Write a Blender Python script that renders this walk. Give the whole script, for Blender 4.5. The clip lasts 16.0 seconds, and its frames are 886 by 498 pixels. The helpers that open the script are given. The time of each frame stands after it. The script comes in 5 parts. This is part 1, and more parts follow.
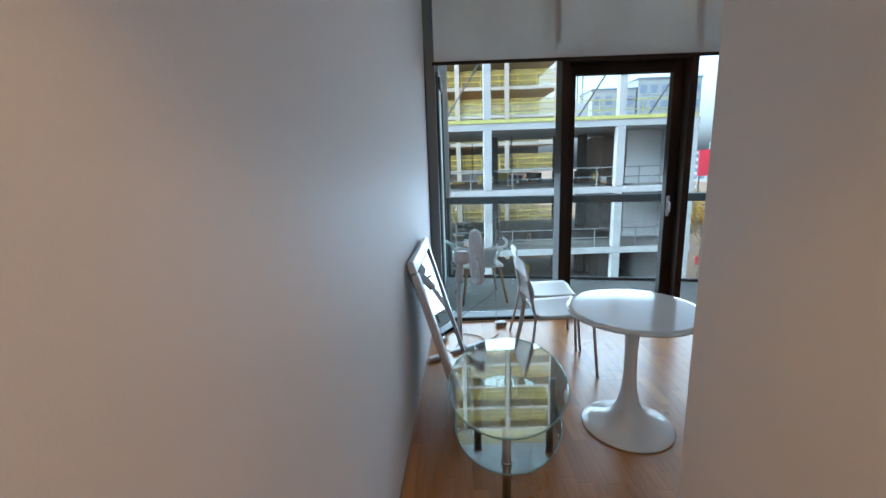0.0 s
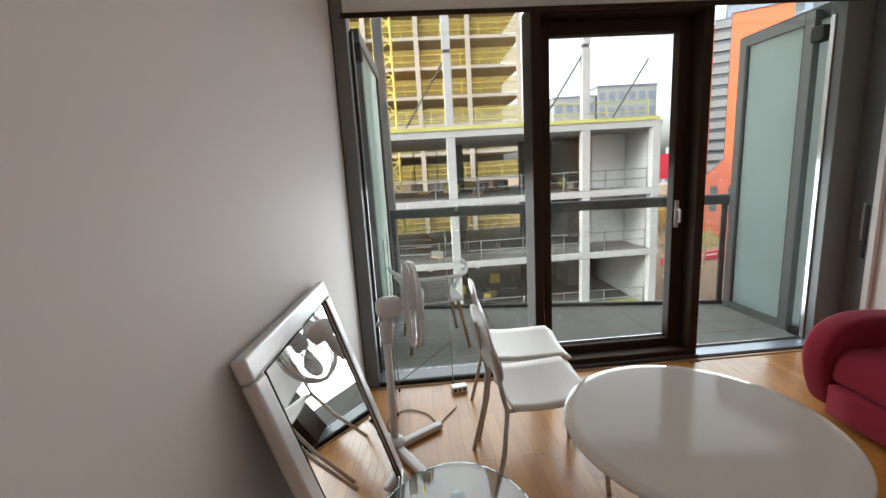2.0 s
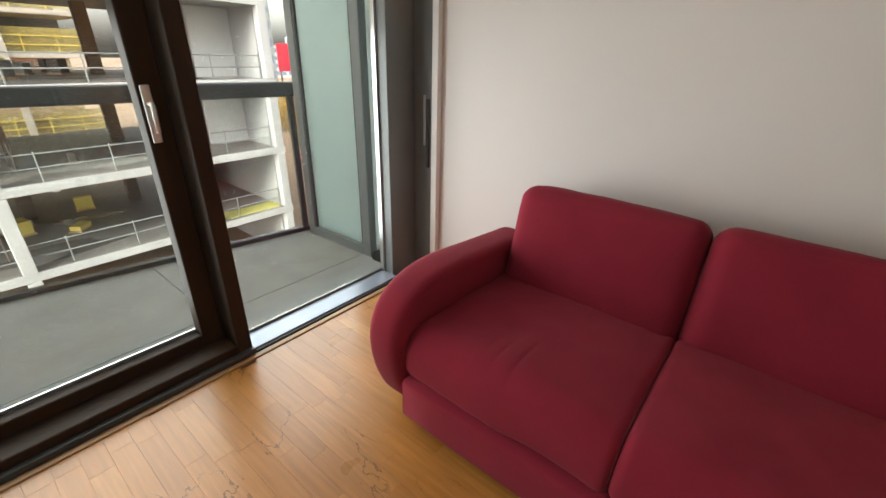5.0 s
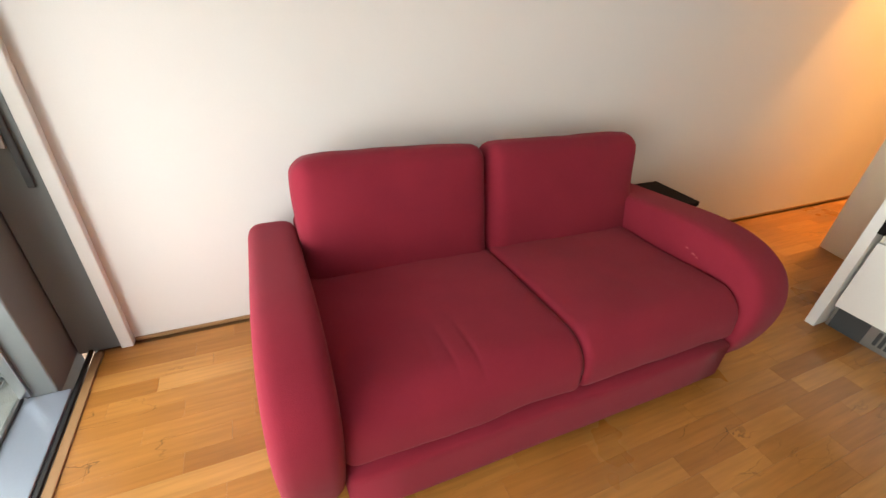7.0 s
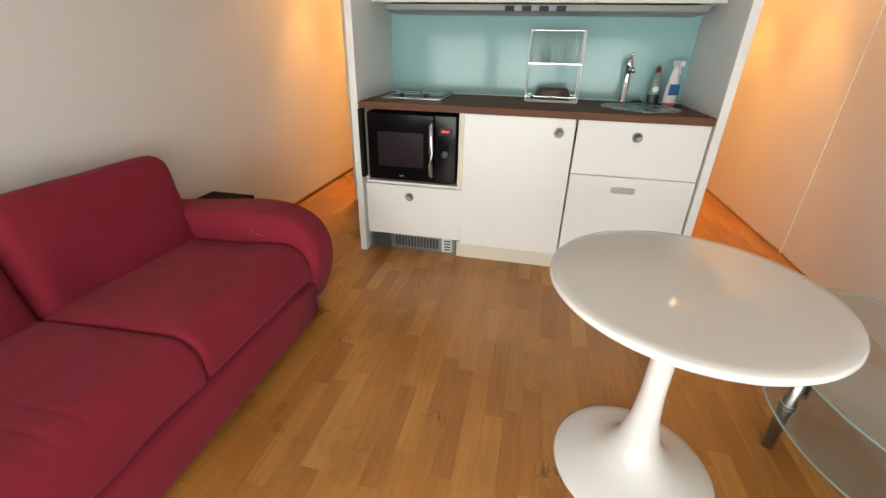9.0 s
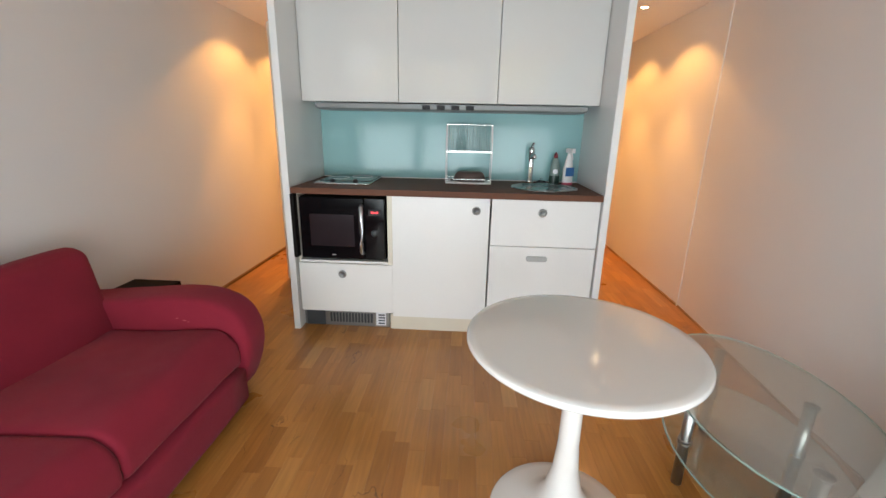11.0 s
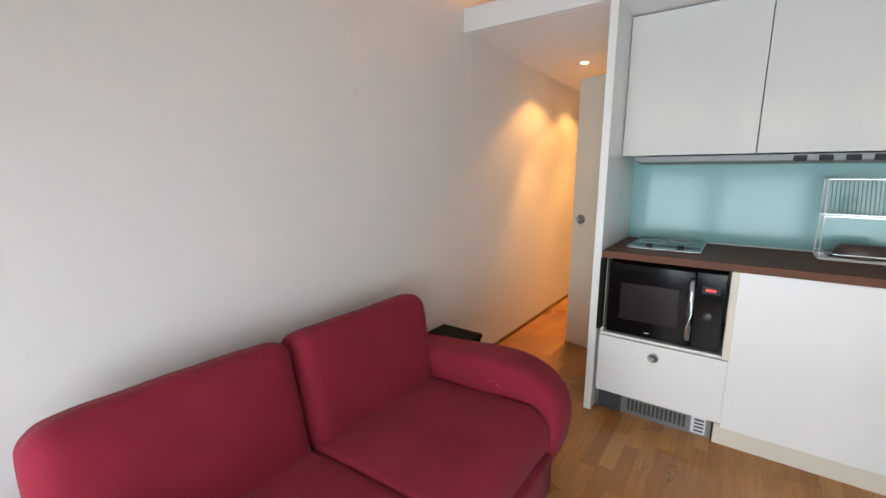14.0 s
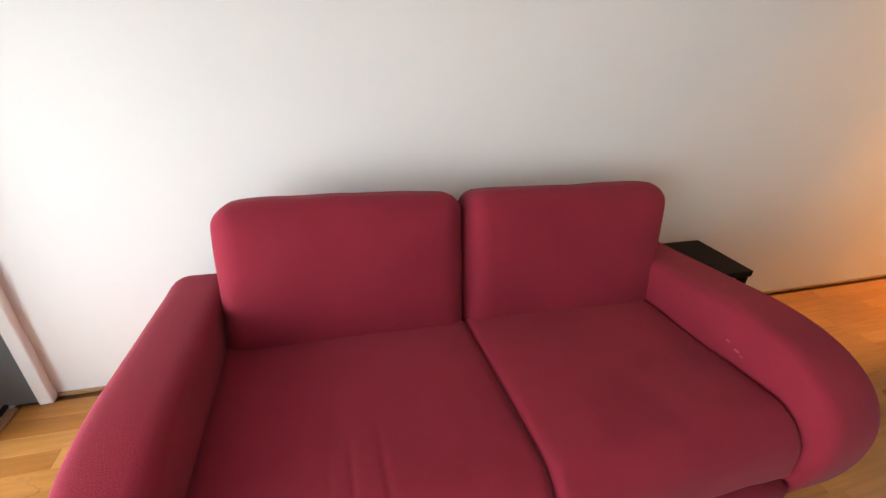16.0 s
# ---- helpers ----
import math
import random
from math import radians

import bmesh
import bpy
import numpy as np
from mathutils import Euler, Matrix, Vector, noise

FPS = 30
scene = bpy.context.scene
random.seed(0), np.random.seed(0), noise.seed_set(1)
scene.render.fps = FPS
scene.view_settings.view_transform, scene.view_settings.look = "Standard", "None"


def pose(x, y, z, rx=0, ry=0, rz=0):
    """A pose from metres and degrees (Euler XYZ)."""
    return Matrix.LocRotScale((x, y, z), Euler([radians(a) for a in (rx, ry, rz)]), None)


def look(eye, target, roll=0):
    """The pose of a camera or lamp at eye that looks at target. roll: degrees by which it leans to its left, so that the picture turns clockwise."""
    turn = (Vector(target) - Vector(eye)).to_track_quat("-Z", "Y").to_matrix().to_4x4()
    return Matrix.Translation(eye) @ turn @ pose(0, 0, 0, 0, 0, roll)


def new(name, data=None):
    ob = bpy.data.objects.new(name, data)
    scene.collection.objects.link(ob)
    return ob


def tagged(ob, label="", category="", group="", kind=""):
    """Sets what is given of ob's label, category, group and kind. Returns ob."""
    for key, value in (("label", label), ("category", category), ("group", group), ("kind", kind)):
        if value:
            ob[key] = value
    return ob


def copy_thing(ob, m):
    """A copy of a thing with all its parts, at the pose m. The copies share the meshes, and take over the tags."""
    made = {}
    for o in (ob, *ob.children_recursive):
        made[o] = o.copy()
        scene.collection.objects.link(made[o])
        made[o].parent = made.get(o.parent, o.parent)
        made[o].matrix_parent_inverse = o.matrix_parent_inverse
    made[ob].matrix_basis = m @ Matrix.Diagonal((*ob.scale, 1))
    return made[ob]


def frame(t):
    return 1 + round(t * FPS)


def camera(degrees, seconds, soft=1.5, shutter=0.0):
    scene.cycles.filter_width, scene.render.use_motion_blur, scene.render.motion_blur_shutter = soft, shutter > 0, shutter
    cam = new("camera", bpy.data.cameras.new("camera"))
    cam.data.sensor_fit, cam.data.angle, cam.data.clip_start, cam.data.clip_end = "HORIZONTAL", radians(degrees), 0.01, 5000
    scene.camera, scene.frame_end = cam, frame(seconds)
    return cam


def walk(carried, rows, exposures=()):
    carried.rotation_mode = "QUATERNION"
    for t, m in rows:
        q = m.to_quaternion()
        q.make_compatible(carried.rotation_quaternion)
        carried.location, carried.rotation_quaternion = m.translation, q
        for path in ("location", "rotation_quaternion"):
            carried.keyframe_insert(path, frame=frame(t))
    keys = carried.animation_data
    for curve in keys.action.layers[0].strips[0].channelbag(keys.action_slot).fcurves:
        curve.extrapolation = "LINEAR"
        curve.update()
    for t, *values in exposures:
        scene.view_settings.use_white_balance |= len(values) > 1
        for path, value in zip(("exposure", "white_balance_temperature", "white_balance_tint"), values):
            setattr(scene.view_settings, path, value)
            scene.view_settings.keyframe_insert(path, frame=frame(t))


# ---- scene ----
cam = camera(93.7, 16.0)
PATH = [
    (0, (0.324, -0.819, 1.484), (0.307, 1.140, 1.081), -2.0),
    (0.5, (0.408, -0.496, 1.421), (0.345, 1.471, 1.068), -2.4),
    (1, (0.427, -0.209, 1.410), (0.427, 1.757, 1.043), -2.1),
    (1.5, (0.470, 0.062, 1.425), (0.565, 2.023, 1.045), -2.2),
    (2, (0.590, 0.315, 1.405), (0.716, 2.277, 1.041), -3.4),
    (2.5, (0.765, 0.556, 1.402), (0.988, 2.516, 1.070), -3.2),
    (3, (0.997, 0.732, 1.408), (1.445, 2.652, 1.078), -2.2),
    (3.5, (1.240, 0.905, 1.410), (1.935, 2.746, 1.048), -1.8),
    (3.7, (1.353, 0.934, 1.400), (2.124, 2.734, 0.992), -1.8),
    (4.7, (1.813, 1.213, 1.276), (3.129, 2.505, 0.503), 0.3),
    (5.8, (2.111, 1.783, 1.170), (3.714, 2.433, 0.166), 2.1),
    (6, (2.179, 1.854, 1.169), (3.827, 2.305, 0.130), 1.7),
    (6.5, (2.118, 2.027, 1.122), (3.860, 1.830, 0.159), 3.0),
    (7, (2.093, 2.236, 1.216), (3.640, 1.510, 0.176), 3.9),
    (7.5, (1.915, 2.220, 1.220), (3.301, 1.133, 0.272), 3.9),
    (8, (1.712, 2.104, 1.241), (2.825, 0.709, 0.336), 2.2),
    (8.5, (1.745, 2.206, 1.227), (2.410, 0.553, 0.318), 1.5),
    (10.8, (1.703, 2.449, 1.254), (1.772, 0.560, 0.600), 1.1),
    (11, (1.677, 2.441, 1.293), (1.777, 0.522, 0.736), 1.2),
    (11.5, (1.687, 2.454, 1.329), (1.811, 0.490, 0.974), 1.2),
    (12, (1.705, 2.436, 1.347), (1.880, 0.460, 1.093), 1.3),
    (12.5, (1.728, 2.418, 1.339), (1.987, 0.447, 1.122), 1.4),
    (13, (1.829, 2.378, 1.298), (2.321, 0.458, 1.028), 1.0),
    (13.5, (1.960, 2.310, 1.320), (2.809, 0.529, 0.990), 0.5),
    (14, (2.153, 2.295, 1.336), (3.296, 0.692, 0.984), 0.2),
    (14.5, (2.312, 2.249, 1.277), (3.717, 0.927, 0.747), -0.4),
    (15, (2.371, 2.149, 1.255), (3.880, 1.051, 0.537), 1.3),
    (15.5, (2.365, 2.004, 1.163), (3.995, 1.151, 0.378), 2.3),
    (16, (2.302, 1.871, 1.186), (3.991, 1.341, 0.256), 3.5),
]
EXPOSURES = [(0, -0.77, 4900, 0), (1.0, -0.85, 6150, 8), (2.0, -0.8, 6500, 10), (3.0, -0.72, 6600, 10), (3.7, -0.66, 6700, 10), (5.8, -0.08, 7000, 10), (6.5, 0.2, 6950, 10), (7.0, 0.3, 7000, 10), (8.5, 0.14, 7050, 10), (10.8, 0.02, 6400, 10), (13, -0.1, 6050, 10), (16, 0.35, 6400, 10)]
walk(cam, [(t, look(eye, target, roll)) for t, eye, target, roll in PATH], EXPOSURES)

# ---- world, sun, daylight ----
world = bpy.data.worlds.new("world")
scene.world = world
world.use_nodes = True
wn = world.node_tree
sky = wn.nodes.new("ShaderNodeTexSky")
sky.sky_type = "NISHITA"
sky.sun_disc = False
sky.sun_elevation = radians(32)
sky.sun_rotation = radians(247)
sky.dust_density = 5.0
sky.ozone_density = 0.6
pale = wn.nodes.new("ShaderNodeHueSaturation")
pale.inputs["Saturation"].default_value = 0.28
pale.inputs["Value"].default_value = 5.4
wn.links.new(sky.outputs[0], pale.inputs["Color"])
wn.links.new(pale.outputs[0], wn.nodes["Background"].inputs[0])
wn.nodes["Background"].inputs[1].default_value = 0.15


def lamp(name, kind, m, energy, color=(1, 1, 1), size=0.1, size_y=0.0, spot=0.0, blend=0.5):
    d = bpy.data.lights.new(name, kind)
    d.energy, d.color = energy, color
    if kind == "AREA":
        d.shape, d.size, d.size_y = "RECTANGLE", size, size_y
    elif kind == "SUN":
        d.angle = radians(size)
    else:
        d.shadow_soft_size = size
    if kind == "SPOT":
        d.spot_size, d.spot_blend = radians(spot), blend
    o = new(name, d)
    o.matrix_world = m
    return o


lamp("sun", "SUN", look((0, 0, 0), (0.75, 0.5, -0.62)), 2.6, (1, 0.95, 0.88), size=12)
lamp("window_daylight", "AREA", look((1.88, 3.36, 0.72), (1.88, 0, 0.78)), 70, (0.9, 0.96, 1.0), size=3.1, size_y=1.2).data.spread = radians(140)
WARM = (1.0, 0.45, 0.11)
AMBER = (1.0, 0.36, 0.045)
SPOTS = [(3.24, -1.10), (3.24, -1.91), (3.24, -2.72), (0.40, -1.10), (0.40, -1.92), (0.40, -2.72)]
for sx, sy in SPOTS:
    tilt = 0.12 if sx > 2 else -0.12
    lamp("corridor_downlight", "SPOT", look((sx, sy, 2.172), (sx + tilt, sy - 0.01, 0.0)), 27, WARM, size=0.02, spot=118, blend=0.35)
    lamp("corridor_downlight_beam", "SPOT", look((sx, sy, 2.17), (sx + tilt, sy - 0.01, 0.0)), 48, WARM, size=0.02, spot=58, blend=0.5)
lamp("loft_glow", "AREA", look((0.8, -0.8, 2.42), (0.8, -1.15, 3.05)), 13, AMBER, size=1.3, size_y=0.2)
lamp("loft_glow_twin", "AREA", look((2.85, -0.8, 2.42), (2.85, -1.15, 3.05)), 13, AMBER, size=1.3, size_y=0.2)


# ---- materials ----
def material(name, color, rough=0.5, metal=0.0, vary=0.12, scale=6.0, fine=120.0, bump=0.05, stretch=(1, 1, 1), spec=0.5, sheen=0.0, coat=0.0, island=0.0, per_object=0.0):
    """Principled surface with variation at two scales, fine relief and uneven gloss."""
    m = bpy.data.materials.new(name)
    m.use_nodes = True
    nt = m.node_tree
    b = nt.nodes["Principled BSDF"]
    b.inputs["Roughness"].default_value = rough
    b.inputs["Metallic"].default_value = metal
    b.inputs["Specular IOR Level"].default_value = spec
    b.inputs["Sheen Weight"].default_value = sheen
    b.inputs["Coat Weight"].default_value = coat
    b.inputs["Coat Roughness"].default_value = 0.08
    co = nt.nodes.new("ShaderNodeTexCoord")
    mp = nt.nodes.new("ShaderNodeMapping")
    mp.inputs["Scale"].default_value = stretch
    nt.links.new(co.outputs["Object"], mp.inputs[0])
    big = nt.nodes.new("ShaderNodeTexNoise")
    big.inputs["Scale"].default_value = scale
    big.inputs["Detail"].default_value = 4
    small = nt.nodes.new("ShaderNodeTexNoise")
    small.inputs["Scale"].default_value = fine
    small.inputs["Detail"].default_value = 3
    for n in (big, small):
        nt.links.new(mp.outputs[0], n.inputs["Vector"])
    add = nt.nodes.new("ShaderNodeMath")
    add.operation = "MULTIPLY_ADD"
    nt.links.new(small.outputs["Fac"], add.inputs[0])
    add.inputs[1].default_value = 0.5
    nt.links.new(big.outputs["Fac"], add.inputs[2])
    source = add.outputs[0]
    if island or per_object:
        if island:
            g = nt.nodes.new("ShaderNodeNewGeometry")
            rnd, amount = g.outputs["Random Per Island"], island
        else:
            g = nt.nodes.new("ShaderNodeObjectInfo")
            rnd, amount = g.outputs["Random"], per_object
        mix = nt.nodes.new("ShaderNodeMath")
        mix.operation = "MULTIPLY_ADD"
        nt.links.new(rnd, mix.inputs[0])
        mix.inputs[1].default_value = amount / max(vary, 0.01)
        nt.links.new(source, mix.inputs[2])
        half = nt.nodes.new("ShaderNodeMath")
        half.operation = "SUBTRACT"
        nt.links.new(mix.outputs[0], half.inputs[0])
        half.inputs[1].default_value = 0.5 * amount / max(vary, 0.01)
        source = half.outputs[0]
    rng = nt.nodes.new("ShaderNodeMapRange")
    rng.inputs["From Min"].default_value, rng.inputs["From Max"].default_value = 0.25, 1.25
    rng.inputs["To Min"].default_value, rng.inputs["To Max"].default_value = 1 - vary, 1 + vary
    rng.clamp = False
    nt.links.new(source, rng.inputs["Value"])
    tint = nt.nodes.new("ShaderNodeVectorMath")
    tint.operation = "SCALE"
    tint.inputs[0].default_value = color
    nt.links.new(rng.outputs[0], tint.inputs["Scale"])
    nt.links.new(tint.outputs[0], b.inputs["Base Color"])
    rr = nt.nodes.new("ShaderNodeMapRange")
    rr.inputs["To Min"].default_value, rr.inputs["To Max"].default_value = max(rough - 0.06, 0.02), min(rough + 0.08, 1)
    nt.links.new(big.outputs["Fac"], rr.inputs["Value"])
    nt.links.new(rr.outputs[0], b.inputs["Roughness"])
    if bump:
        bp = nt.nodes.new("ShaderNodeBump")
        bp.inputs["Strength"].default_value = bump
        bp.inputs["Distance"].default_value = 0.004
        nt.links.new(small.outputs["Fac"], bp.inputs["Height"])
        nt.links.new(bp.outputs[0], b.inputs["Normal"])
    return m


def oak_material(name, source, socket):
    """Lacquered oak strips: a tone for each strip, long grain, worn patches and dark scratches."""
    m = bpy.data.materials.new(name)
    m.use_nodes = True
    nt = m.node_tree
    b = nt.nodes["Principled BSDF"]

    def node(kind, **inputs):
        n = nt.nodes.new(kind)
        for key, value in inputs.items():
            n.inputs[key].default_value = value
        return n

    def noise_at(scale, stretch, detail=3.0, shift=None):
        mp = node("ShaderNodeMapping", Scale=stretch)
        nt.links.new(place, mp.inputs["Vector"])
        if shift is not None:
            nt.links.new(shift, mp.inputs["Location"])
        n = node("ShaderNodeTexNoise", Scale=scale, Detail=detail)
        nt.links.new(mp.outputs[0], n.inputs["Vector"])
        return n.outputs["Fac"]

    def ranged(value, a0, a1, b0, b1):
        r = nt.nodes.new("ShaderNodeMapRange")
        for i, q in enumerate((a0, a1, b0, b1)):
            r.inputs[i + 1].default_value = q
        nt.links.new(value, r.inputs["Value"])
        return r.outputs["Result"]

    def times(p, q):
        n = nt.nodes.new("ShaderNodeMath")
        n.operation = "MULTIPLY"
        nt.links.new(p, n.inputs[0])
        nt.links.new(q, n.inputs[1])
        return n.outputs[0]

    place = nt.nodes.new("ShaderNodeNewGeometry").outputs["Position"]
    rnd = nt.nodes.new(source).outputs[socket]
    ramp = nt.nodes.new("ShaderNodeValToRGB")
    tones = ((0.0, (0.315, 0.125, 0.024)), (0.2, (0.36, 0.148, 0.030)), (0.55, (0.395, 0.168, 0.035)), (0.87, (0.425, 0.188, 0.042)), (1.0, (0.485, 0.235, 0.064)))
    while len(ramp.color_ramp.elements) < len(tones):
        ramp.color_ramp.elements.new(0.5)
    for e, (at, c) in zip(ramp.color_ramp.elements, tones):
        e.position, e.color = at, (*c, 1)
    nt.links.new(rnd, ramp.inputs[0])
    shift = nt.nodes.new("ShaderNodeVectorMath")
    shift.operation = "SCALE"
    shift.inputs[0].default_value = (7, 31, 13)
    nt.links.new(rnd, shift.inputs["Scale"])
    grain = noise_at(1.0, (70, 4.5, 1), 5, shift.outputs[0])
    worn = noise_at(1.7, (1, 1, 1), 4)
    fine = noise_at(1.0, (300, 40, 1), 2)
    line = noise_at(1.0, (7, 2.4, 1), 6)
    where = noise_at(2.3, (1, 1, 1), 2)
    gap = nt.nodes.new("ShaderNodeMath")
    gap.operation = "COMPARE"
    gap.inputs[1].default_value, gap.inputs[2].default_value = 0.52, 0.0045
    nt.links.new(line, gap.inputs[0])
    scratch = times(gap.outputs[0], ranged(where, 0.56, 0.64, 0.0, 0.62))
    tone = times(ranged(grain, 0.28, 0.72, 0.84, 1.14), ranged(worn, 0.32, 0.68, 0.86, 1.10))
    tone = times(tone, ranged(scratch, 0.0, 1.0, 1.0, 0.1))
    tint = nt.nodes.new("ShaderNodeVectorMath")
    tint.operation = "SCALE"
    nt.links.new(ramp.outputs[0], tint.inputs[0])
    nt.links.new(tone, tint.inputs["Scale"])
    nt.links.new(tint.outputs[0], b.inputs["Base Color"])
    nt.links.new(ranged(worn, 0.3, 0.7, 0.24, 0.44), b.inputs["Roughness"])
    b.inputs["Coat Weight"].default_value, b.inputs["Coat Roughness"].default_value = 0.2, 0.14
    bp = node("ShaderNodeBump", Strength=0.06, Distance=0.003)
    nt.links.new(fine, bp.inputs["Height"])
    nt.links.new(bp.outputs[0], b.inputs["Normal"])
    return m


def pane_material(name, tint=(0.97, 0.99, 0.98), rough=0.0, gloss_min=0.03):
    """Clear flat glass: see-through, with a mirror gloss that grows with the angle."""
    m = bpy.data.materials.new(name)
    m.use_nodes = True
    nt = m.node_tree
    nt.nodes.remove(nt.nodes["Principled BSDF"])
    clear = nt.nodes.new("ShaderNodeBsdfTransparent")
    clear.inputs[0].default_value = (*tint, 1)
    gloss = nt.nodes.new("ShaderNodeBsdfGlossy")
    gloss.inputs["Roughness"].default_value = rough
    fr = nt.nodes.new("ShaderNodeLayerWeight")
    fr.inputs["Blend"].default_value = 0.5
    steep = nt.nodes.new("ShaderNodeMath")
    steep.operation = "POWER"
    nt.links.new(fr.outputs["Facing"], steep.inputs[0])
    steep.inputs[1].default_value = 4.5
    share = nt.nodes.new("ShaderNodeMath")
    share.operation = "MULTIPLY_ADD"
    nt.links.new(steep.outputs[0], share.inputs[0])
    share.inputs[1].default_value = 0.9
    share.inputs[2].default_value = gloss_min
    share.use_clamp = True
    mix = nt.nodes.new("ShaderNodeMixShader")
    nt.links.new(share.outputs[0], mix.inputs[0])
    nt.links.new(clear.outputs[0], mix.inputs[1])
    nt.links.new(gloss.outputs[0], mix.inputs[2])
    nt.links.new(mix.outputs[0], nt.nodes["Material Output"].inputs[0])
    return m


def veil_material(name, color, through_share, rough=0.5, clear_share=0.0):
    """A sheet that lets light through diffusely: blind fabric, frosted glass, netting."""
    m = bpy.data.materials.new(name)
    m.use_nodes = True
    nt = m.node_tree
    b = nt.nodes["Principled BSDF"]
    b.inputs["Roughness"].default_value = rough
    n = nt.nodes.new("ShaderNodeTexNoise")
    n.inputs["Scale"].default_value = 3.0
    co = nt.nodes.new("ShaderNodeTexCoord")
    nt.links.new(co.outputs["Object"], n.inputs["Vector"])
    r = nt.nodes.new("ShaderNodeMapRange")
    r.inputs["To Min"].default_value, r.inputs["To Max"].default_value = 0.9, 1.08
    nt.links.new(n.outputs["Fac"], r.inputs["Value"])
    v = nt.nodes.new("ShaderNodeVectorMath")
    v.operation = "SCALE"
    v.inputs[0].default_value = color
    nt.links.new(r.outputs[0], v.inputs["Scale"])
    nt.links.new(v.outputs[0], b.inputs["Base Color"])
    t = nt.nodes.new("ShaderNodeBsdfTranslucent")
    nt.links.new(v.outputs[0], t.inputs["Color"])
    mix = nt.nodes.new("ShaderNodeMixShader")
    mix.inputs[0].default_value = through_share
    nt.links.new(b.outputs[0], mix.inputs[1])
    nt.links.new(t.outputs[0], mix.inputs[2])
    out = mix.outputs[0]
    if clear_share:
        c = nt.nodes.new("ShaderNodeBsdfTransparent")
        mix2 = nt.nodes.new("ShaderNodeMixShader")
        mix2.inputs[0].default_value = clear_share
        nt.links.new(out, mix2.inputs[1])
        nt.links.new(c.outputs[0], mix2.inputs[2])
        out = mix2.outputs[0]
    nt.links.new(out, nt.nodes["Material Output"].inputs[0])
    return m


def glow_material(name, color, strength):
    m = bpy.data.materials.new(name)
    m.use_nodes = True
    b = m.node_tree.nodes["Principled BSDF"]
    b.inputs["Base Color"].default_value = (*color, 1)
    b.inputs["Emission Color"].default_value = (*color, 1)
    b.inputs["Emission Strength"].default_value = strength
    return m


M_WALL = material("white_wall_paint", (0.72, 0.705, 0.685), 0.6, vary=0.03, scale=1.6, fine=260, bump=0.05, spec=0.3)
M_CEIL = material("ceiling_paint", (0.8, 0.79, 0.77), 0.7, vary=0.03, scale=2, fine=200, bump=0.04)
M_OAK = oak_material("oak_strip", "ShaderNodeObjectInfo", "Random")
M_OAK_JOINED = oak_material("oak_strip_joined", "ShaderNodeNewGeometry", "Random Per Island")
M_OAKTRIM = material("oak_trim", (0.34, 0.19, 0.085), 0.4, vary=0.15, scale=5, fine=60)
M_SUBFLOOR = material("floor_joint", (0.2, 0.1, 0.035), 0.7, vary=0.1)
M_GREY = material("grey_painted_metal", (0.17, 0.19, 0.195), 0.38, vary=0.08, scale=3, fine=150, bump=0.02)
M_RAIL = material("slate_grey_rail_paint", (0.075, 0.088, 0.095), 0.4, vary=0.08, scale=3, fine=150, bump=0.02)
M_GREYDARK = material("dark_grey_metal", (0.045, 0.052, 0.055), 0.4, vary=0.1, scale=4, fine=150, bump=0.02)
M_BROWN = material("dark_stained_timber", (0.034, 0.021, 0.014), 0.6, spec=0.15, vary=0.25, scale=4, fine=50, bump=0.06, stretch=(8, 8, 0.8))
M_BLACK = material("black_rubber", (0.012, 0.012, 0.013), 0.6, vary=0.15)
M_ALU = material("brushed_aluminium", (0.55, 0.57, 0.6), 0.28, metal=1.0, vary=0.06, scale=4, fine=200, bump=0.02)
M_CHROME = material("chrome", (0.78, 0.78, 0.78), 0.09, metal=1.0, vary=0.03, bump=0)
M_SILL = material("bluish_anodised_sill", (0.27, 0.31, 0.37), 0.34, metal=0.35, vary=0.08, scale=4, fine=200, bump=0.02)
M_STEEL = material("stainless_steel", (0.6, 0.6, 0.59), 0.2, metal=1.0, vary=0.08, fine=180, bump=0.02)
M_SINK = material("brushed_sink_steel", (0.42, 0.42, 0.41), 0.26, metal=1.0, vary=0.15, scale=8, fine=200, bump=0.04)
M_TUBE = material("satin_steel_tube", (0.42, 0.42, 0.41), 0.3, metal=1.0, vary=0.08, fine=150, bump=0.01)
M_KNOB = material("dull_steel", (0.3, 0.3, 0.29), 0.42, metal=1.0, vary=0.1, fine=180, bump=0.02)
M_SILVER = material("silver_frame_paint", (0.66, 0.66, 0.66), 0.3, metal=0.5, vary=0.05, bump=0.01)
M_MIRROR = material("mirror_silver", (0.9, 0.92, 0.91), 0.02, metal=1.0, vary=0.01, bump=0)
M_MIRROR.node_tree.nodes["Principled BSDF"].inputs["Roughness"].links and M_MIRROR.node_tree.links.remove(M_MIRROR.node_tree.nodes["Principled BSDF"].inputs["Roughness"].links[0])
M_MIRROR.node_tree.nodes["Principled BSDF"].inputs["Roughness"].default_value = 0.015
M_GLOSSWHITE = material("gloss_white_lacquer", (0.67, 0.67, 0.645), 0.1, vary=0.02, scale=2, bump=0.0, spec=0.6)
M_GLOSSWHITE.node_tree.nodes["Principled BSDF"].inputs["Coat Weight"].default_value = 0.7
M_WHITE = material("white_laminate", (0.75, 0.745, 0.72), 0.3, vary=0.03, scale=3, bump=0.01)
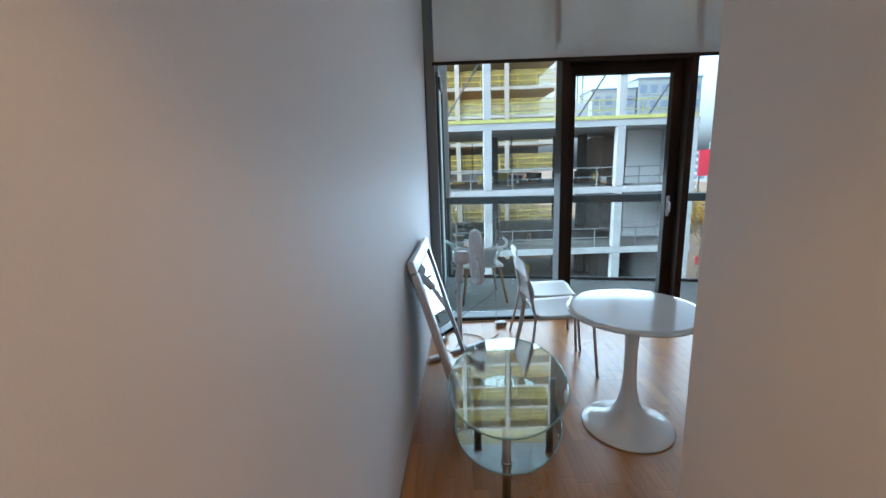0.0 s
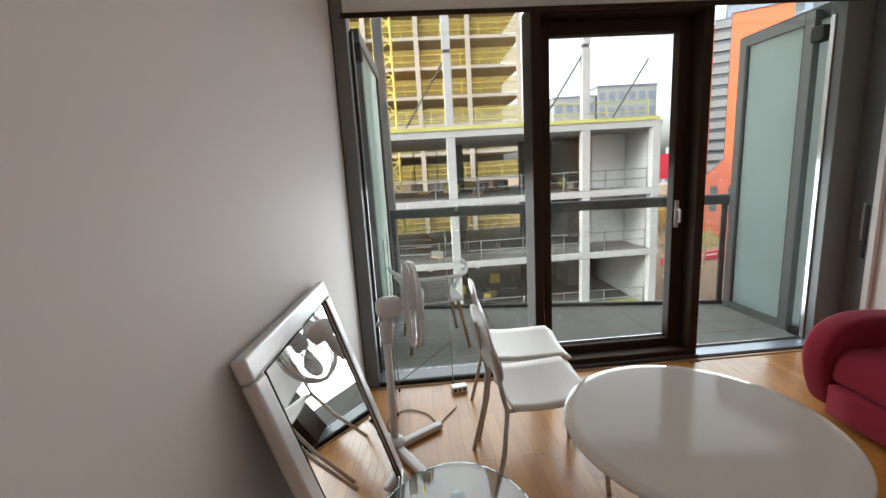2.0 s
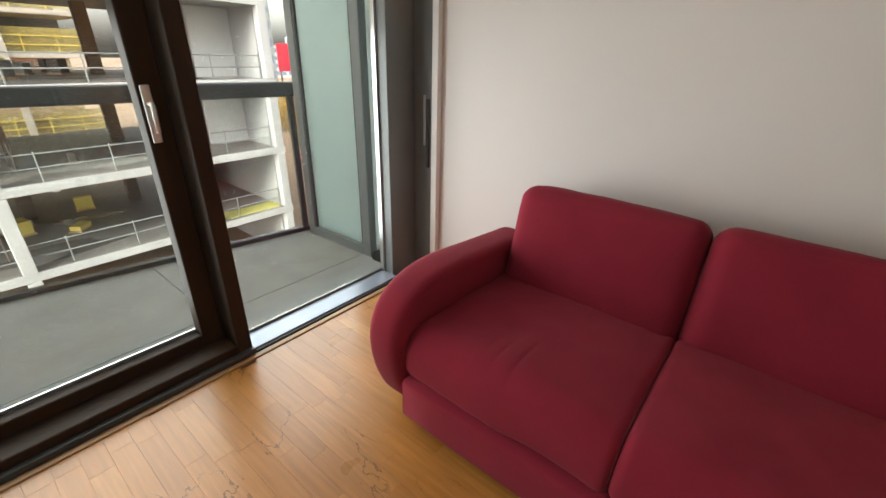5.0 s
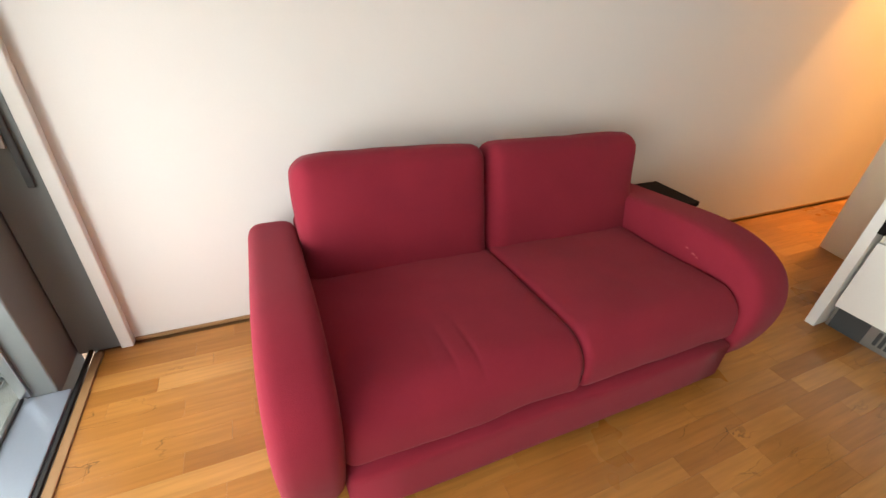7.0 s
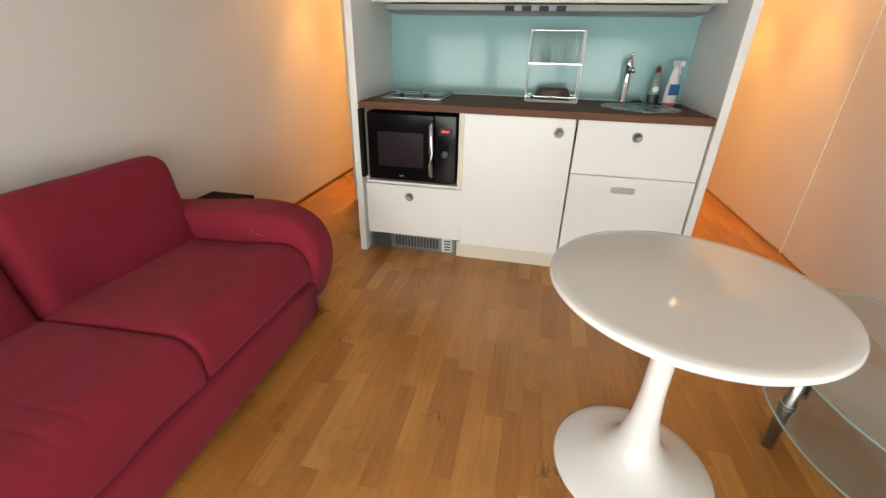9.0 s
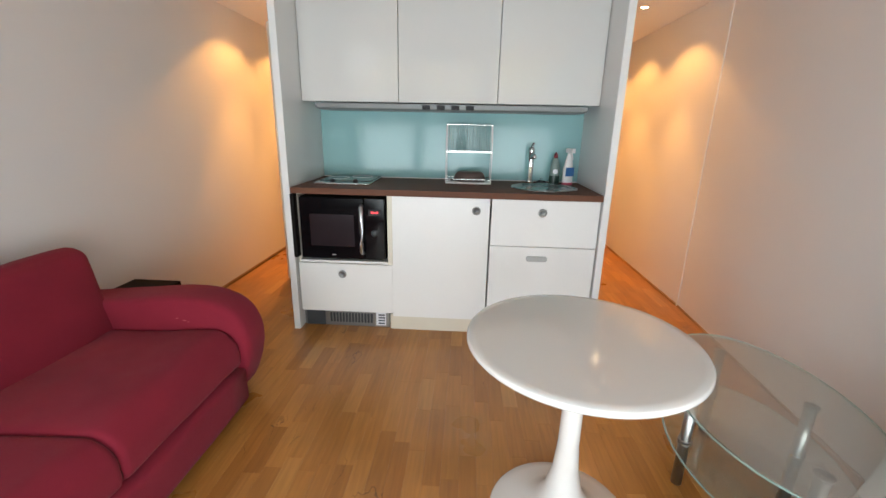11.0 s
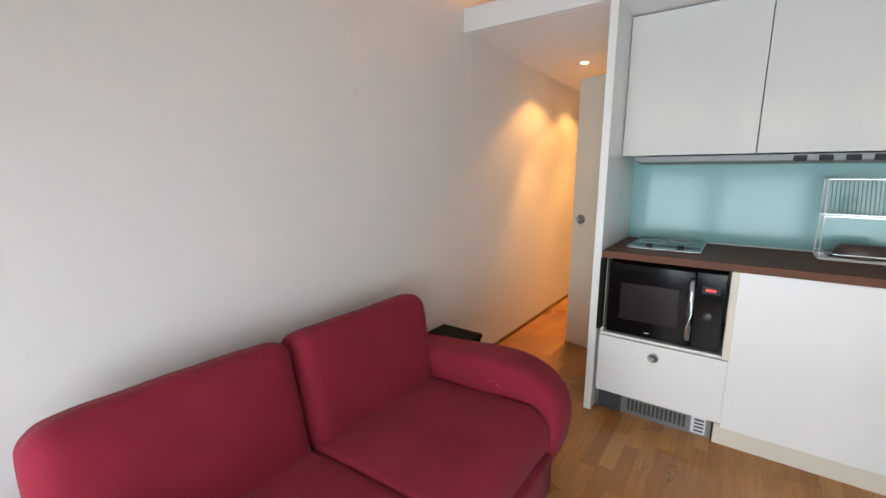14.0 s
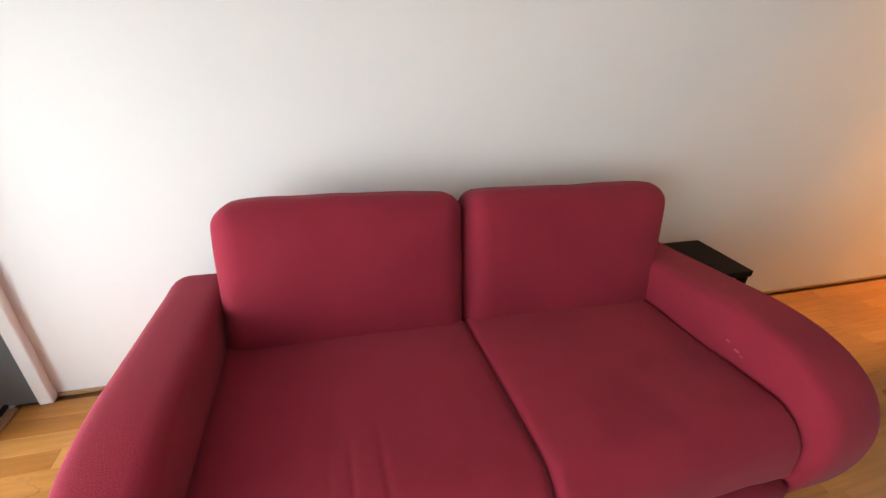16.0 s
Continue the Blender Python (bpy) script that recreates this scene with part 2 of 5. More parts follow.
M_CREAM = material("cream_plinth", (0.66, 0.61, 0.5), 0.45, vary=0.06, scale=4, bump=0.02)
M_CARCASS = material("carcass_grey", (0.5, 0.5, 0.5), 0.5, vary=0.05)
M_TABLE = material("white_table_lacquer", (0.74, 0.725, 0.69), 0.09, vary=0.03, scale=3, bump=0.005, spec=0.6)
M_PLASTIC = material("white_plastic", (0.74, 0.73, 0.72), 0.35, vary=0.04, scale=6, bump=0.01)
M_CHAIR = material("cream_white_chair_shell", (0.66, 0.63, 0.595), 0.45, vary=0.05, scale=5, fine=90, bump=0.02)
M_CHAIRLEG = material("beige_chair_tube", (0.5, 0.455, 0.41), 0.4, vary=0.06, scale=6, bump=0.01)
M_ARMWHITE = material("white_garden_plastic", (0.86, 0.86, 0.85), 0.35, vary=0.03, scale=6, bump=0.01)
M_FANPLASTIC = material("fan_plastic", (0.62, 0.6, 0.6), 0.4, vary=0.04, scale=6, bump=0.01)
M_WALNUT = material("walnut_worktop", (0.13, 0.05, 0.025), 0.55, vary=0.3, scale=4, fine=60, bump=0.04, stretch=(0.8, 7, 7), spec=0.25)
M_SPLASH = material("turquoise_back_painted_glass", (0.27, 0.475, 0.475), 0.11, vary=0.03, scale=1.5, bump=0, coat=0.0, spec=0.3)
M_SOFA = material("red_woven_fabric", (0.228, 0.0195, 0.036), 0.95, vary=0.16, scale=5, fine=420, bump=0.28, sheen=0.06, spec=0.08)
M_LINT = material("pale_worn_pile", (0.34, 0.075, 0.09), 0.95, vary=0.3, scale=60, spec=0.05)
M_SEAM = material("dark_red_piping", (0.12, 0.008, 0.018), 0.9, vary=0.1)
M_BLACKGLOSS = material("black_gloss", (0.004, 0.004, 0.0045), 0.1, vary=0.2, bump=0, spec=0.22)
M_BLACKMAT = material("black_painted_wood", (0.010, 0.008, 0.007), 0.65, vary=0.2, spec=0.08)
M_OVENGLASS = material("dark_oven_window", (0.02, 0.014, 0.016), 0.2, vary=0.2, bump=0, spec=0.25)
M_RED_LED = glow_material("red_display", (1.0, 0.05, 0.06), 2.5)
M_LAMPGLOW = glow_material("lit_lamp_face", (1.0, 0.72, 0.4), 40.0)
M_PANE = pane_material("window_glass")
M_TOPGLASS = pane_material("green_table_glass", (0.90, 0.955, 0.93), gloss_min=0.32)
M_GLASSEDGE = material("green_glass_edge", (0.28, 0.40, 0.36), 0.12, vary=0.1, bump=0)
M_FROST = veil_material("frosted_glass", (0.80, 0.89, 0.88), 0.75, 0.25)
M_BLIND = veil_material("white_blind_fabric", (0.84, 0.83, 0.80), 0.6, 0.8)
M_PAVER = material("balcony_deck_grey", (0.34, 0.35, 0.33), 0.75, vary=0.28, scale=4, fine=60, bump=0.3)
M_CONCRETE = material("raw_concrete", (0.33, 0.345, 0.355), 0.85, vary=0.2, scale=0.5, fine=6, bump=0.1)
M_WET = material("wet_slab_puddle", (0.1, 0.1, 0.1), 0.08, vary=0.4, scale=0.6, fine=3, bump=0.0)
# Damp concrete, with the gloom between covered storeys put into its colour too.
M_CONCRETE_DARK = material("damp_shaded_concrete", (0.16, 0.155, 0.15), 0.6, vary=0.4, scale=0.35, fine=4, bump=0.1)
M_COLDARK = material("dark_brown_matte", (0.09, 0.075, 0.065), 0.8, vary=0.25, scale=1)
M_YELLOW = material("yellow_scaffold_paint", (0.58, 0.47, 0.12), 0.6, vary=0.18, scale=2, fine=30)
M_YELLOWGREEN = material("yellow_edge_sheeting", (0.40, 0.39, 0.12), 0.7, vary=0.2, scale=2, fine=30)
M_BEIGECOL = material("beige_precast", (0.40, 0.36, 0.31), 0.85, vary=0.15, scale=0.5, fine=6, bump=0.1)
M_HAZEGREY = material("hazy_grey_cladding", (0.27, 0.30, 0.30), 0.7, vary=0.12, scale=0.3)
M_LOUVREGREY = material("slate_grey_louvre", (0.15, 0.16, 0.17), 0.6, vary=0.2, scale=0.5)
M_NET = veil_material("yellow_debris_netting", (0.62, 0.5, 0.16), 0.5, 0.9, 0.58)
M_ORANGE = material("orange_cladding", (0.5, 0.105, 0.035), 0.6, vary=0.12, scale=0.3, fine=4)
M_BRICKRED = material("red_brick_far", (0.32, 0.085, 0.05), 0.8, vary=0.2, scale=0.5, fine=8)
M_SLATE = material("slate_blue_cladding", (0.16, 0.2, 0.27), 0.6, vary=0.12, scale=0.3)
M_FARGLASS = material("far_window_glass", (0.06, 0.08, 0.1), 0.15, vary=0.3, scale=0.4, bump=0)
M_PLY = material("yellow_formwork_ply", (0.40, 0.31, 0.15), 0.7, vary=0.2, scale=1.5, fine=20)
M_ASPHALT = material("asphalt", (0.07, 0.072, 0.078), 0.85, vary=0.2, scale=0.3, fine=20)
M_SPOIL = material("overgrown_spoil", (0.17, 0.16, 0.07), 0.95, vary=0.4, scale=0.5, fine=6, bump=0.4)
M_LOUVRE = material("pale_louvre", (0.5, 0.52, 0.53), 0.5, vary=0.1, scale=1)
M_DIRT = material("building_site_earth", (0.27, 0.19, 0.13), 0.95, vary=0.35, scale=0.12, fine=2.5, bump=0.3)
M_HOARD = material("red_hoarding", (0.55, 0.03, 0.06), 0.6, vary=0.15, scale=0.6)
M_BLUE = material("blue_container", (0.05, 0.12, 0.35), 0.6, vary=0.15, scale=0.6)
M_LEAF = material("autumn_leaf", (0.42, 0.25, 0.03), 0.7, vary=0.4, scale=3, fine=20, island=0.35)
M_BARK = material("pale_bark", (0.34, 0.27, 0.2), 0.9, vary=0.3, scale=4)
M_OUTSHELL = material("own_facade_panel", (0.3, 0.31, 0.31), 0.7, vary=0.1, scale=0.6)
M_GREENSOAP = material("green_bottle_label", (0.008, 0.035, 0.024), 0.3, vary=0.1)
M_CLEARBOTTLE = material("clear_soap_bottle", (0.2, 0.27, 0.25), 0.15, vary=0.08, bump=0)
M_DARKRED = material("dark_red_cap", (0.18, 0.02, 0.03), 0.4, vary=0.1)
M_PINK = material("pink_base", (0.6, 0.08, 0.14), 0.4, vary=0.1)
M_BLUELABEL = material("blue_label", (0.03, 0.12, 0.3), 0.4, vary=0.1)
M_PAN = material("dark_brown_pan", (0.09, 0.06, 0.05), 0.35, metal=0.3, vary=0.2)
M_LABEL = material("paper_label", (0.7, 0.72, 0.75), 0.6, vary=0.05)
M_INK = material("label_ink", (0.08, 0.09, 0.11), 0.6, vary=0.1)
M_BEECH = material("beech_leg", (0.36, 0.22, 0.12), 0.5, vary=0.2, scale=6, fine=60, stretch=(6, 6, 1))


# ---- mesh helpers ----
def merged(target, source, m=None):
    me = bpy.data.meshes.new("tmp")
    source.to_mesh(me)
    source.free()
    if m is not None:
        me.transform(m)
    target.from_mesh(me)
    bpy.data.meshes.remove(me)
    return target


def slab(x0, y0, z0, x1, y1, z1, bevel=0.0, bm=None, m=None, segments=2):
    """A box between two corners with bevelled edges."""
    b = bmesh.new()
    bmesh.ops.create_cube(b, size=1)
    for v in b.verts:
        v.co = Vector((x0 if v.co.x < 0 else x1, y0 if v.co.y < 0 else y1, z0 if v.co.z < 0 else z1))
    if bevel:
        bmesh.ops.bevel(b, geom=b.edges[:], offset=bevel, segments=segments, affect="EDGES", profile=0.5)
    return merged(bm if bm is not None else bmesh.new(), b, m)


def rod(a, b, r, bm=None, r2=None, sides=10):
    """A round bar between two points."""
    a, b = Vector(a), Vector(b)
    t = bmesh.new()
    bmesh.ops.create_cone(t, cap_ends=True, segments=sides, radius1=r, radius2=r if r2 is None else r2, depth=(b - a).length)
    m = Matrix.Translation((a + b) / 2) @ (b - a).to_track_quat("Z", "Y").to_matrix().to_4x4()
    return merged(bm if bm is not None else bmesh.new(), t, m)


def tube(points, r, bm=None, sides=8, closed=False):
    """A round bar bent along points."""
    bm = bm if bm is not None else bmesh.new()
    pts = [Vector(p) for p in points]
    n = len(pts)
    rings = []
    for i, p in enumerate(pts):
        before = pts[(i - 1) % n] if closed or i > 0 else p
        after = pts[(i + 1) % n] if closed or i < n - 1 else p
        q = (after - before).to_track_quat("Z", "Y")
        rings.append([bm.verts.new(p + q @ Vector((r * math.cos(k * math.tau / sides), r * math.sin(k * math.tau / sides), 0))) for k in range(sides)])
    for i in range(n if closed else n - 1):
        a, b = rings[i], rings[(i + 1) % n]
        for k in range(sides):
            bm.faces.new((a[k], a[(k + 1) % sides], b[(k + 1) % sides], b[k]))
    if not closed:
        bm.faces.new(rings[0][::-1])
        bm.faces.new(rings[-1])
    return bm


def lathe(profile, bm=None, sides=48, sx=1.0, sy=1.0):
    """Turns (radius, height) pairs round the z axis; closed with caps."""
    bm = bm if bm is not None else bmesh.new()
    rings = []
    for r, z in profile:
        rings.append([bm.verts.new((r * sx * math.cos(k * math.tau / sides), r * sy * math.sin(k * math.tau / sides), z)) for k in range(sides)])
    for a, b in zip(rings, rings[1:]):
        for k in range(sides):
            bm.faces.new((a[k], a[(k + 1) % sides], b[(k + 1) % sides], b[k]))
    bm.faces.new(rings[0][::-1])
    bm.faces.new(rings[-1])
    return bm


def cushion(hx, hy, hz, r, top=0.0, front=0.0, n=14, lump=0.0, seed=0.0):
    """A stuffed block: rounded edges, a bulging top and front (-x), slight lumps."""
    b = bmesh.new()
    bmesh.ops.create_cube(b, size=2)
    bmesh.ops.subdivide_edges(b, edges=b.edges[:], cuts=n, use_grid_fill=True)
    for v in b.verts:
        u = v.co.copy()
        p = Vector((u.x * hx, u.y * hy, u.z * hz))
        q = Vector((max(-hx + r, min(hx - r, p.x)), max(-hy + r, min(hy - r, p.y)), max(-hz + r, min(hz - r, p.z))))
        d = p - q
        if d.length > 1e-6:
            p = q + d.normalized() * r
        p.z += top * max(u.z, 0) * (1 - u.x ** 4) * (1 - u.y ** 4)
        p.x -= front * max(-u.x, 0) * (1 - u.z ** 2) * (1 - u.y ** 4)
        if lump:
            p += Vector((1, 1, 1)) * lump * noise.noise(p * 6 + Vector((seed, seed, 0)))
        v.co = p
    return b


def pad_profile(depth, height, inset=0.0):
    """Side outline of a seat pad: a softly rounded front (-x) edge, a tight back."""
    d, h = depth / 2 - inset, height / 2 - inset
    out = []
    for cx, cz, r, a0 in ((d, -h, 0.02, -90), (d, h, 0.03, 0), (-d, h, 0.10, 90), (-d, -h, 0.035, 180)):
        sx, sz = (1 if cx > 0 else -1), (1 if cz > 0 else -1)
        out += [(cx - sx * r + r * math.cos(math.radians(a0 + 9 * k)), cz - sz * r + r * math.sin(math.radians(a0 + 9 * k))) for k in range(11)]
        nx_, nz_ = {90: (-1, -1), 0: (-1, 1), 180: (1, -1), -90: (1, 1)}[a0]
        if a0 in (0, 180):
            span = d * 2 - 0.13 if a0 == 0 else d * 2 - 0.055
            out += [(out[-1][0] + nx_ * span * k / 24, out[-1][1]) for k in range(1, 24)]
    return out


def pad(depth, height, half, crown=0.0, lump=0.0, seed=0.0, crease=0.0, edge=0.03):
    """A seat pad swept across y, with rounded sides, a crowned top, lumps and short creases."""
    bm = bmesh.new()
    ends = [0.0, 0.08, 0.2, 0.38, 0.62, 1.0]
    ys = [-half + edge * e for e in ends] + [-half + edge + (2 * half - 2 * edge) * k / 130 for k in range(1, 130)] + [half - edge * e for e in reversed(ends)]
    rings = []
    for y in ys:
        e = min(1.0, (half - abs(y)) / edge)
        inset = 0.022 * (1 - math.sqrt(max(0.0, 1 - (1 - e) ** 2)))
        ring = []
        for x, z in pad_profile(depth, height, inset):
            p = Vector((x, y, z))
            swell = (1 - (y / half) ** 4) * (1 - (2 * x / depth) ** 4)
            if z > 0:
                p.z += crown * swell
            for cy, w, amount, run in ((-0.02, 0.008, 1.0, 0.10), (0.045, 0.007, 0.9, 0.075), (0.09, 0.010, 0.5, 0.06)):
                if z > 0.04:
                    p.z -= crease * amount * math.exp(-((y - cy - 0.02 * x) / w) ** 2) * math.exp(-((x + 0.2) / run) ** 2)
            p += Vector((0.4, 0.3, 1.0)) * lump * (noise.noise(p * 5 + Vector((seed, seed, 0))) + 0.4 * noise.noise(p * 13 + Vector((seed, 0, seed))))
            ring.append(bm.verts.new(p))
        rings.append(ring)
    n = len(rings[0])
    for a, b in zip(rings, rings[1:]):
        for i in range(n):
            bm.faces.new((a[i], a[(i + 1) % n], b[(i + 1) % n], b[i]))
    bm.faces.new(rings[0][::-1])
    bm.faces.new(rings[-1])
    return bm


def loft(profile, y0, y1, edge=0.03):
    """Sweeps a closed (x, z) profile along y with rounded ends."""
    bm = bmesh.new()
    cx = sum(p[0] for p in profile) / len(profile)
    cz = sum(p[1] for p in profile) / len(profile)
    steps = [(0, 0.10), (0.12, 0.055), (0.3, 0.028), (0.6, 0.009), (1.0, 0.0)]
    sections = [(y0 + edge * a, k) for a, k in steps] + [(y1 - edge * a, k) for a, k in reversed(steps)]
    rings = [[bm.verts.new((cx + (x - cx) * (1 - k * 1.2), y, cz + (z - cz) * (1 - k * 1.2))) for x, z in profile] for y, k in sections]
    n = len(profile)
    for a, b in zip(rings, rings[1:]):
        for i in range(n):
            bm.faces.new((a[i], a[(i + 1) % n], b[(i + 1) % n], b[i]))
    bm.faces.new(rings[0][::-1])
    bm.faces.new(rings[-1])
    return bm


def smooth_line(points, per=8, closed=True):
    """Catmull-Rom through 2D points."""
    out = []
    n = len(points)
    for i in range(n if closed else n - 1):
        p = [Vector(points[(i + k) % n] if closed else points[max(0, min(n - 1, i + k))]) for k in (-1, 0, 1, 2)]
        for s in range(per):
            t = s / per
            out.append(0.5 * (2 * p[1] + (p[2] - p[0]) * t + (2 * p[0] - 5 * p[1] + 4 * p[2] - p[3]) * t * t + (3 * p[1] - p[0] - 3 * p[2] + p[3]) * t ** 3))
    return out if closed else out + [Vector(points[-1])]


def part(name, bm, mat, parent=None, label="", smooth=False, m=None):
    """Links a bmesh as one mesh object under a thing or a part."""
    bmesh.ops.recalc_face_normals(bm, faces=bm.faces[:])
    me = bpy.data.meshes.new(name)
    bm.to_mesh(me)
    bm.free()
    me.materials.append(mat)
    if smooth:
        for poly in me.polygons:
            poly.use_smooth = True
    ob = new(name, me)
    if parent is not None:
        ob.parent = parent
    if m is not None:
        ob.matrix_basis = m
    if label:
        tagged(ob, label)
    return ob


def thing(name, x=0, y=0, z=0, rz=0, label="", category="", group="", kind="", rx=0, ry=0):
    ob = new(name)
    ob.matrix_basis = pose(x, y, z, rx, ry, rz)
    ob.empty_display_size = 0.1
    return tagged(ob, label, category, group, kind)


def structure(name, bm, mat, label="", smooth=False):
    return tagged(part(name, bm, mat, None, label, smooth), kind="structure")


# ---- the room's shell ----
XL, XR, YW, ZC = 0.06, 3.64, 2.93, 3.05
KX0, KX1, ZB = 0.835, 2.777, 2.19
def leaning(bm):
    """The west wall runs slightly askew to the kitchen: 5 cm a metre."""
    for q in bm.verts:
        q.co.x += 0.0517 * q.co.y - 0.026
    return bm


structure("wall_west", leaning(slab(XL - 0.25, -0.65, 0, XL, YW, ZC)), M_WALL, "plain white painted wall of the living room")
structure("wall_west_corridor", slab(XL - 0.22, -4.0, 0, XL - 0.06, -0.65, ZC), M_WALL, "white corridor wall washed by warm downlights")
structure("wall_west_corner_bead", leaning(slab(XL - 0.02, -0.668, 0, XL + 0.006, -0.65, ZB, 0.003)), M_WHITE, "white vertical corner bead on the wall")
structure("wall_east", slab(XR, -4.0, 0, XR + 0.22, YW - 0.09, ZC), M_WALL, "plain white painted wall behind the sofa")
structure("wall_east_reveal_trim", slab(XR - 0.035, YW - 0.125, 0, XR, YW - 0.085, ZC, 0.004), M_WHITE, "white trim strip beside the window frame")
structure("wall_south", slab(XL - 0.22, -4.2, 0, XR + 0.22, -4.0, ZC), M_WALL, "white end wall of the corridors")
structure("ceiling", slab(XL - 0.22, -4.2, ZC, XR + 0.22, YW + 0.25, ZC + 0.2), M_CEIL, "plain white ceiling")
structure("floor", slab(XL - 0.22, -4.2, -0.2, XR + 0.22, YW, -0.012), M_SUBFLOOR, "dark bed under the oak strips")
structure("baseboard_east", slab(XR - 0.008, -4.0, 0, XR, YW - 0.126, 0.016, 0.003), M_OAKTRIM, "thin oak bead along the wall")
structure("baseboard_west", leaning(slab(XL, -0.64, 0, XL + 0.008, YW - 0.03, 0.016, 0.003)), M_OAKTRIM, "thin oak bead along the wall")
structure("baseboard_west_corridor", slab(XL - 0.06, -4.0, 0, XL - 0.048, -0.67, 0.016, 0.003), M_OAKTRIM, "thin oak bead along the corridor wall")

# loft deck over kitchen and corridors, with its fascia boards
structure("ceiling_corridor", slab(XL - 0.06, -4.0, ZB, XR, -0.03, ZB + 0.1), M_CEIL, "white underside of the loft over the corridors")
for a, b in ((XL - 0.03, KX0 - 0.004), (KX0, KX1), (KX1 + 0.004, XR)):
    structure("trim_loft_fascia", slab(a, -0.03, ZB, b, 0.0, ZB + 0.135, 0.003), M_WALL, "white fascia board along the loft edge")
structure("column_loft", slab(1.60, -0.30, ZB + 0.135, 1.955, -0.02, ZC, 0.004), M_WALL, "white square pier standing on the loft edge")
structure("wall_loft_back", slab(XL, -1.5, ZB + 0.1, XR, -1.4, ZC), M_WALL, "loft back wall lit orange by hidden lamps")
structure("wall_kitchen_west", slab(KX0 + 0.002, -4.0, 0, KX0 + 0.038, -0.64, ZB), M_WALL, "white corridor side of the kitchen core")
structure("wall_kitchen_east", slab(KX1 - 0.038, -4.0, 0, KX1 - 0.002, -0.64, ZB), M_WALL, "white corridor side of the kitchen core")
structure("wall_kitchen_back", slab(KX0 + 0.04, -0.72, 0, KX1 - 0.04, -0.64, ZB), M_WALL, "wall behind the kitchen")

# downlights in the corridor ceiling
light0 = None
for sx, sy in SPOTS:
    if light0 is None:
        light0 = thing("downlight", sx, sy, ZB, label="small round recessed downlight glowing warm", category="ceiling light", group="corridor downlights")
        ring = bmesh.new()
        lathe([(0.026, -0.001), (0.028, -0.004), (0.036, -0.004), (0.038, 0.0)], ring, 24)
        part("rim", ring, M_CHROME, light0, "chrome rim", True)
        part("lamp_face", lathe([(0.024, -0.005), (0.024, -0.002)], sides=20), M_LAMPGLOW, light0, "lit lamp face")
    else:
        copy_thing(light0, pose(sx, sy, ZB))

# narrow white cupboard door standing ajar in the corridor
leaf = thing("corridor_door", 2.79, -0.80, 0.008, -16, "white flush door standing ajar with a round knob", "door")
part("leaf", slab(0, -0.02, 0, 0.42, 0.02, 2.02, 0.003), M_CREAM, leaf)
part("knob", lathe([(0.034, 0.02), (0.036, 0.027), (0.03, 0.032), (0.026, 0.029), (0.018, 0.024)], sides=24), M_KNOB, leaf, "brushed steel knob", True, pose(0.345, 0, 1.0, -90))
part("hinge", rod((0.0, 0.024, 0.3), (0.0, 0.024, 0.4), 0.006), M_STEEL, leaf)

# ---- window wall ----
DX0, DX1, DZ = 1.365, 2.527, 2.36


def frame_bars(x0, x1, z0, z1, y0, y1, w, bevel=0.006):
    """Four bars butted into a frame, as separate meshes."""
    return [slab(x0, y0, z0, x0 + w, y1, z1, bevel), slab(x1 - w, y0, z0, x1, y1, z1, bevel), slab(x0 + w + 0.0005, y0, z1 - w, x1 - w - 0.0005, y1, z1, bevel), slab(x0 + w + 0.0005, y0, z0, x1 - w - 0.0005, y1, z0 + w, bevel)]


def pane(name, x0, y, z0, x1, z1, parent, mat=M_PANE, thick=0.008):
    o = part(name, slab(x0, y, z0, x1, y + thick, z1), mat, parent)
    o.visible_shadow = False
    return o


win1 = thing("window_1", label="tall fixed pane in a grey metal frame down to the floor", category="window", kind="structure")
part("frame_post", slab(0.19, YW + 0.003, 0, 0.275, YW + 0.19, ZC, 0.006), M_GREY, win1)
part("frame_bead", slab(0.277, YW + 0.10, 0.055, 0.295, YW + 0.16, 2.27, 0.004), M_GREYDARK, win1)
part("frame_bottom", slab(0.277, YW + 0.02, 0.0, DX0 - 0.002, YW + 0.19, 0.032, 0.005), M_RAIL, win1)
part("frame_bottom_seal", slab(0.277, YW + 0.005, 0.0, DX0 - 0.002, YW + 0.017, 0.03, 0.003), M_BLACK, win1)
part("frame_seal", slab(0.165, YW + 0.001, 0, 0.188, YW + 0.05, ZC, 0.003), M_BLACK, win1)
pane("pane", 0.28, YW + 0.125, 0.048, DX0, DZ, win1)
win2 = thing("window_2", label="tall fixed pane with a bluish metal sill", category="window", kind="structure")
part("frame_post", slab(3.43, YW + 0.055, 0, XR + 0.05, YW + 0.13, ZC, 0.005), M_GREY, win2)
part("frame_seal", slab(3.418, YW + 0.12, 0.03, 3.43, YW + 0.15, 2.27, 0.002), M_ALU, win2)
part("frame_lining", slab(XR - 0.02, YW - 0.083, 0, XR + 0.05, YW + 0.05, ZC, 0.004), M_GREY, win2)
part("latch_plate", slab(XR - 0.032, YW - 0.062, 0.66, XR - 0.02, YW - 0.043, 1.02, 0.003), M_GREYDARK, win2, "dark latch strip")
part("latch_cover", slab(XR - 0.03, YW - 0.038, 0.78, XR - 0.02, YW - 0.024, 1.04, 0.003), M_LOUVRE, win2, "pale latch cover")
part("sill", slab(DX1 + 0.002, YW + 0.02, 0.0, 3.43, YW + 0.145, 0.018, 0.003), M_SILL, win2, "bluish aluminium sill")
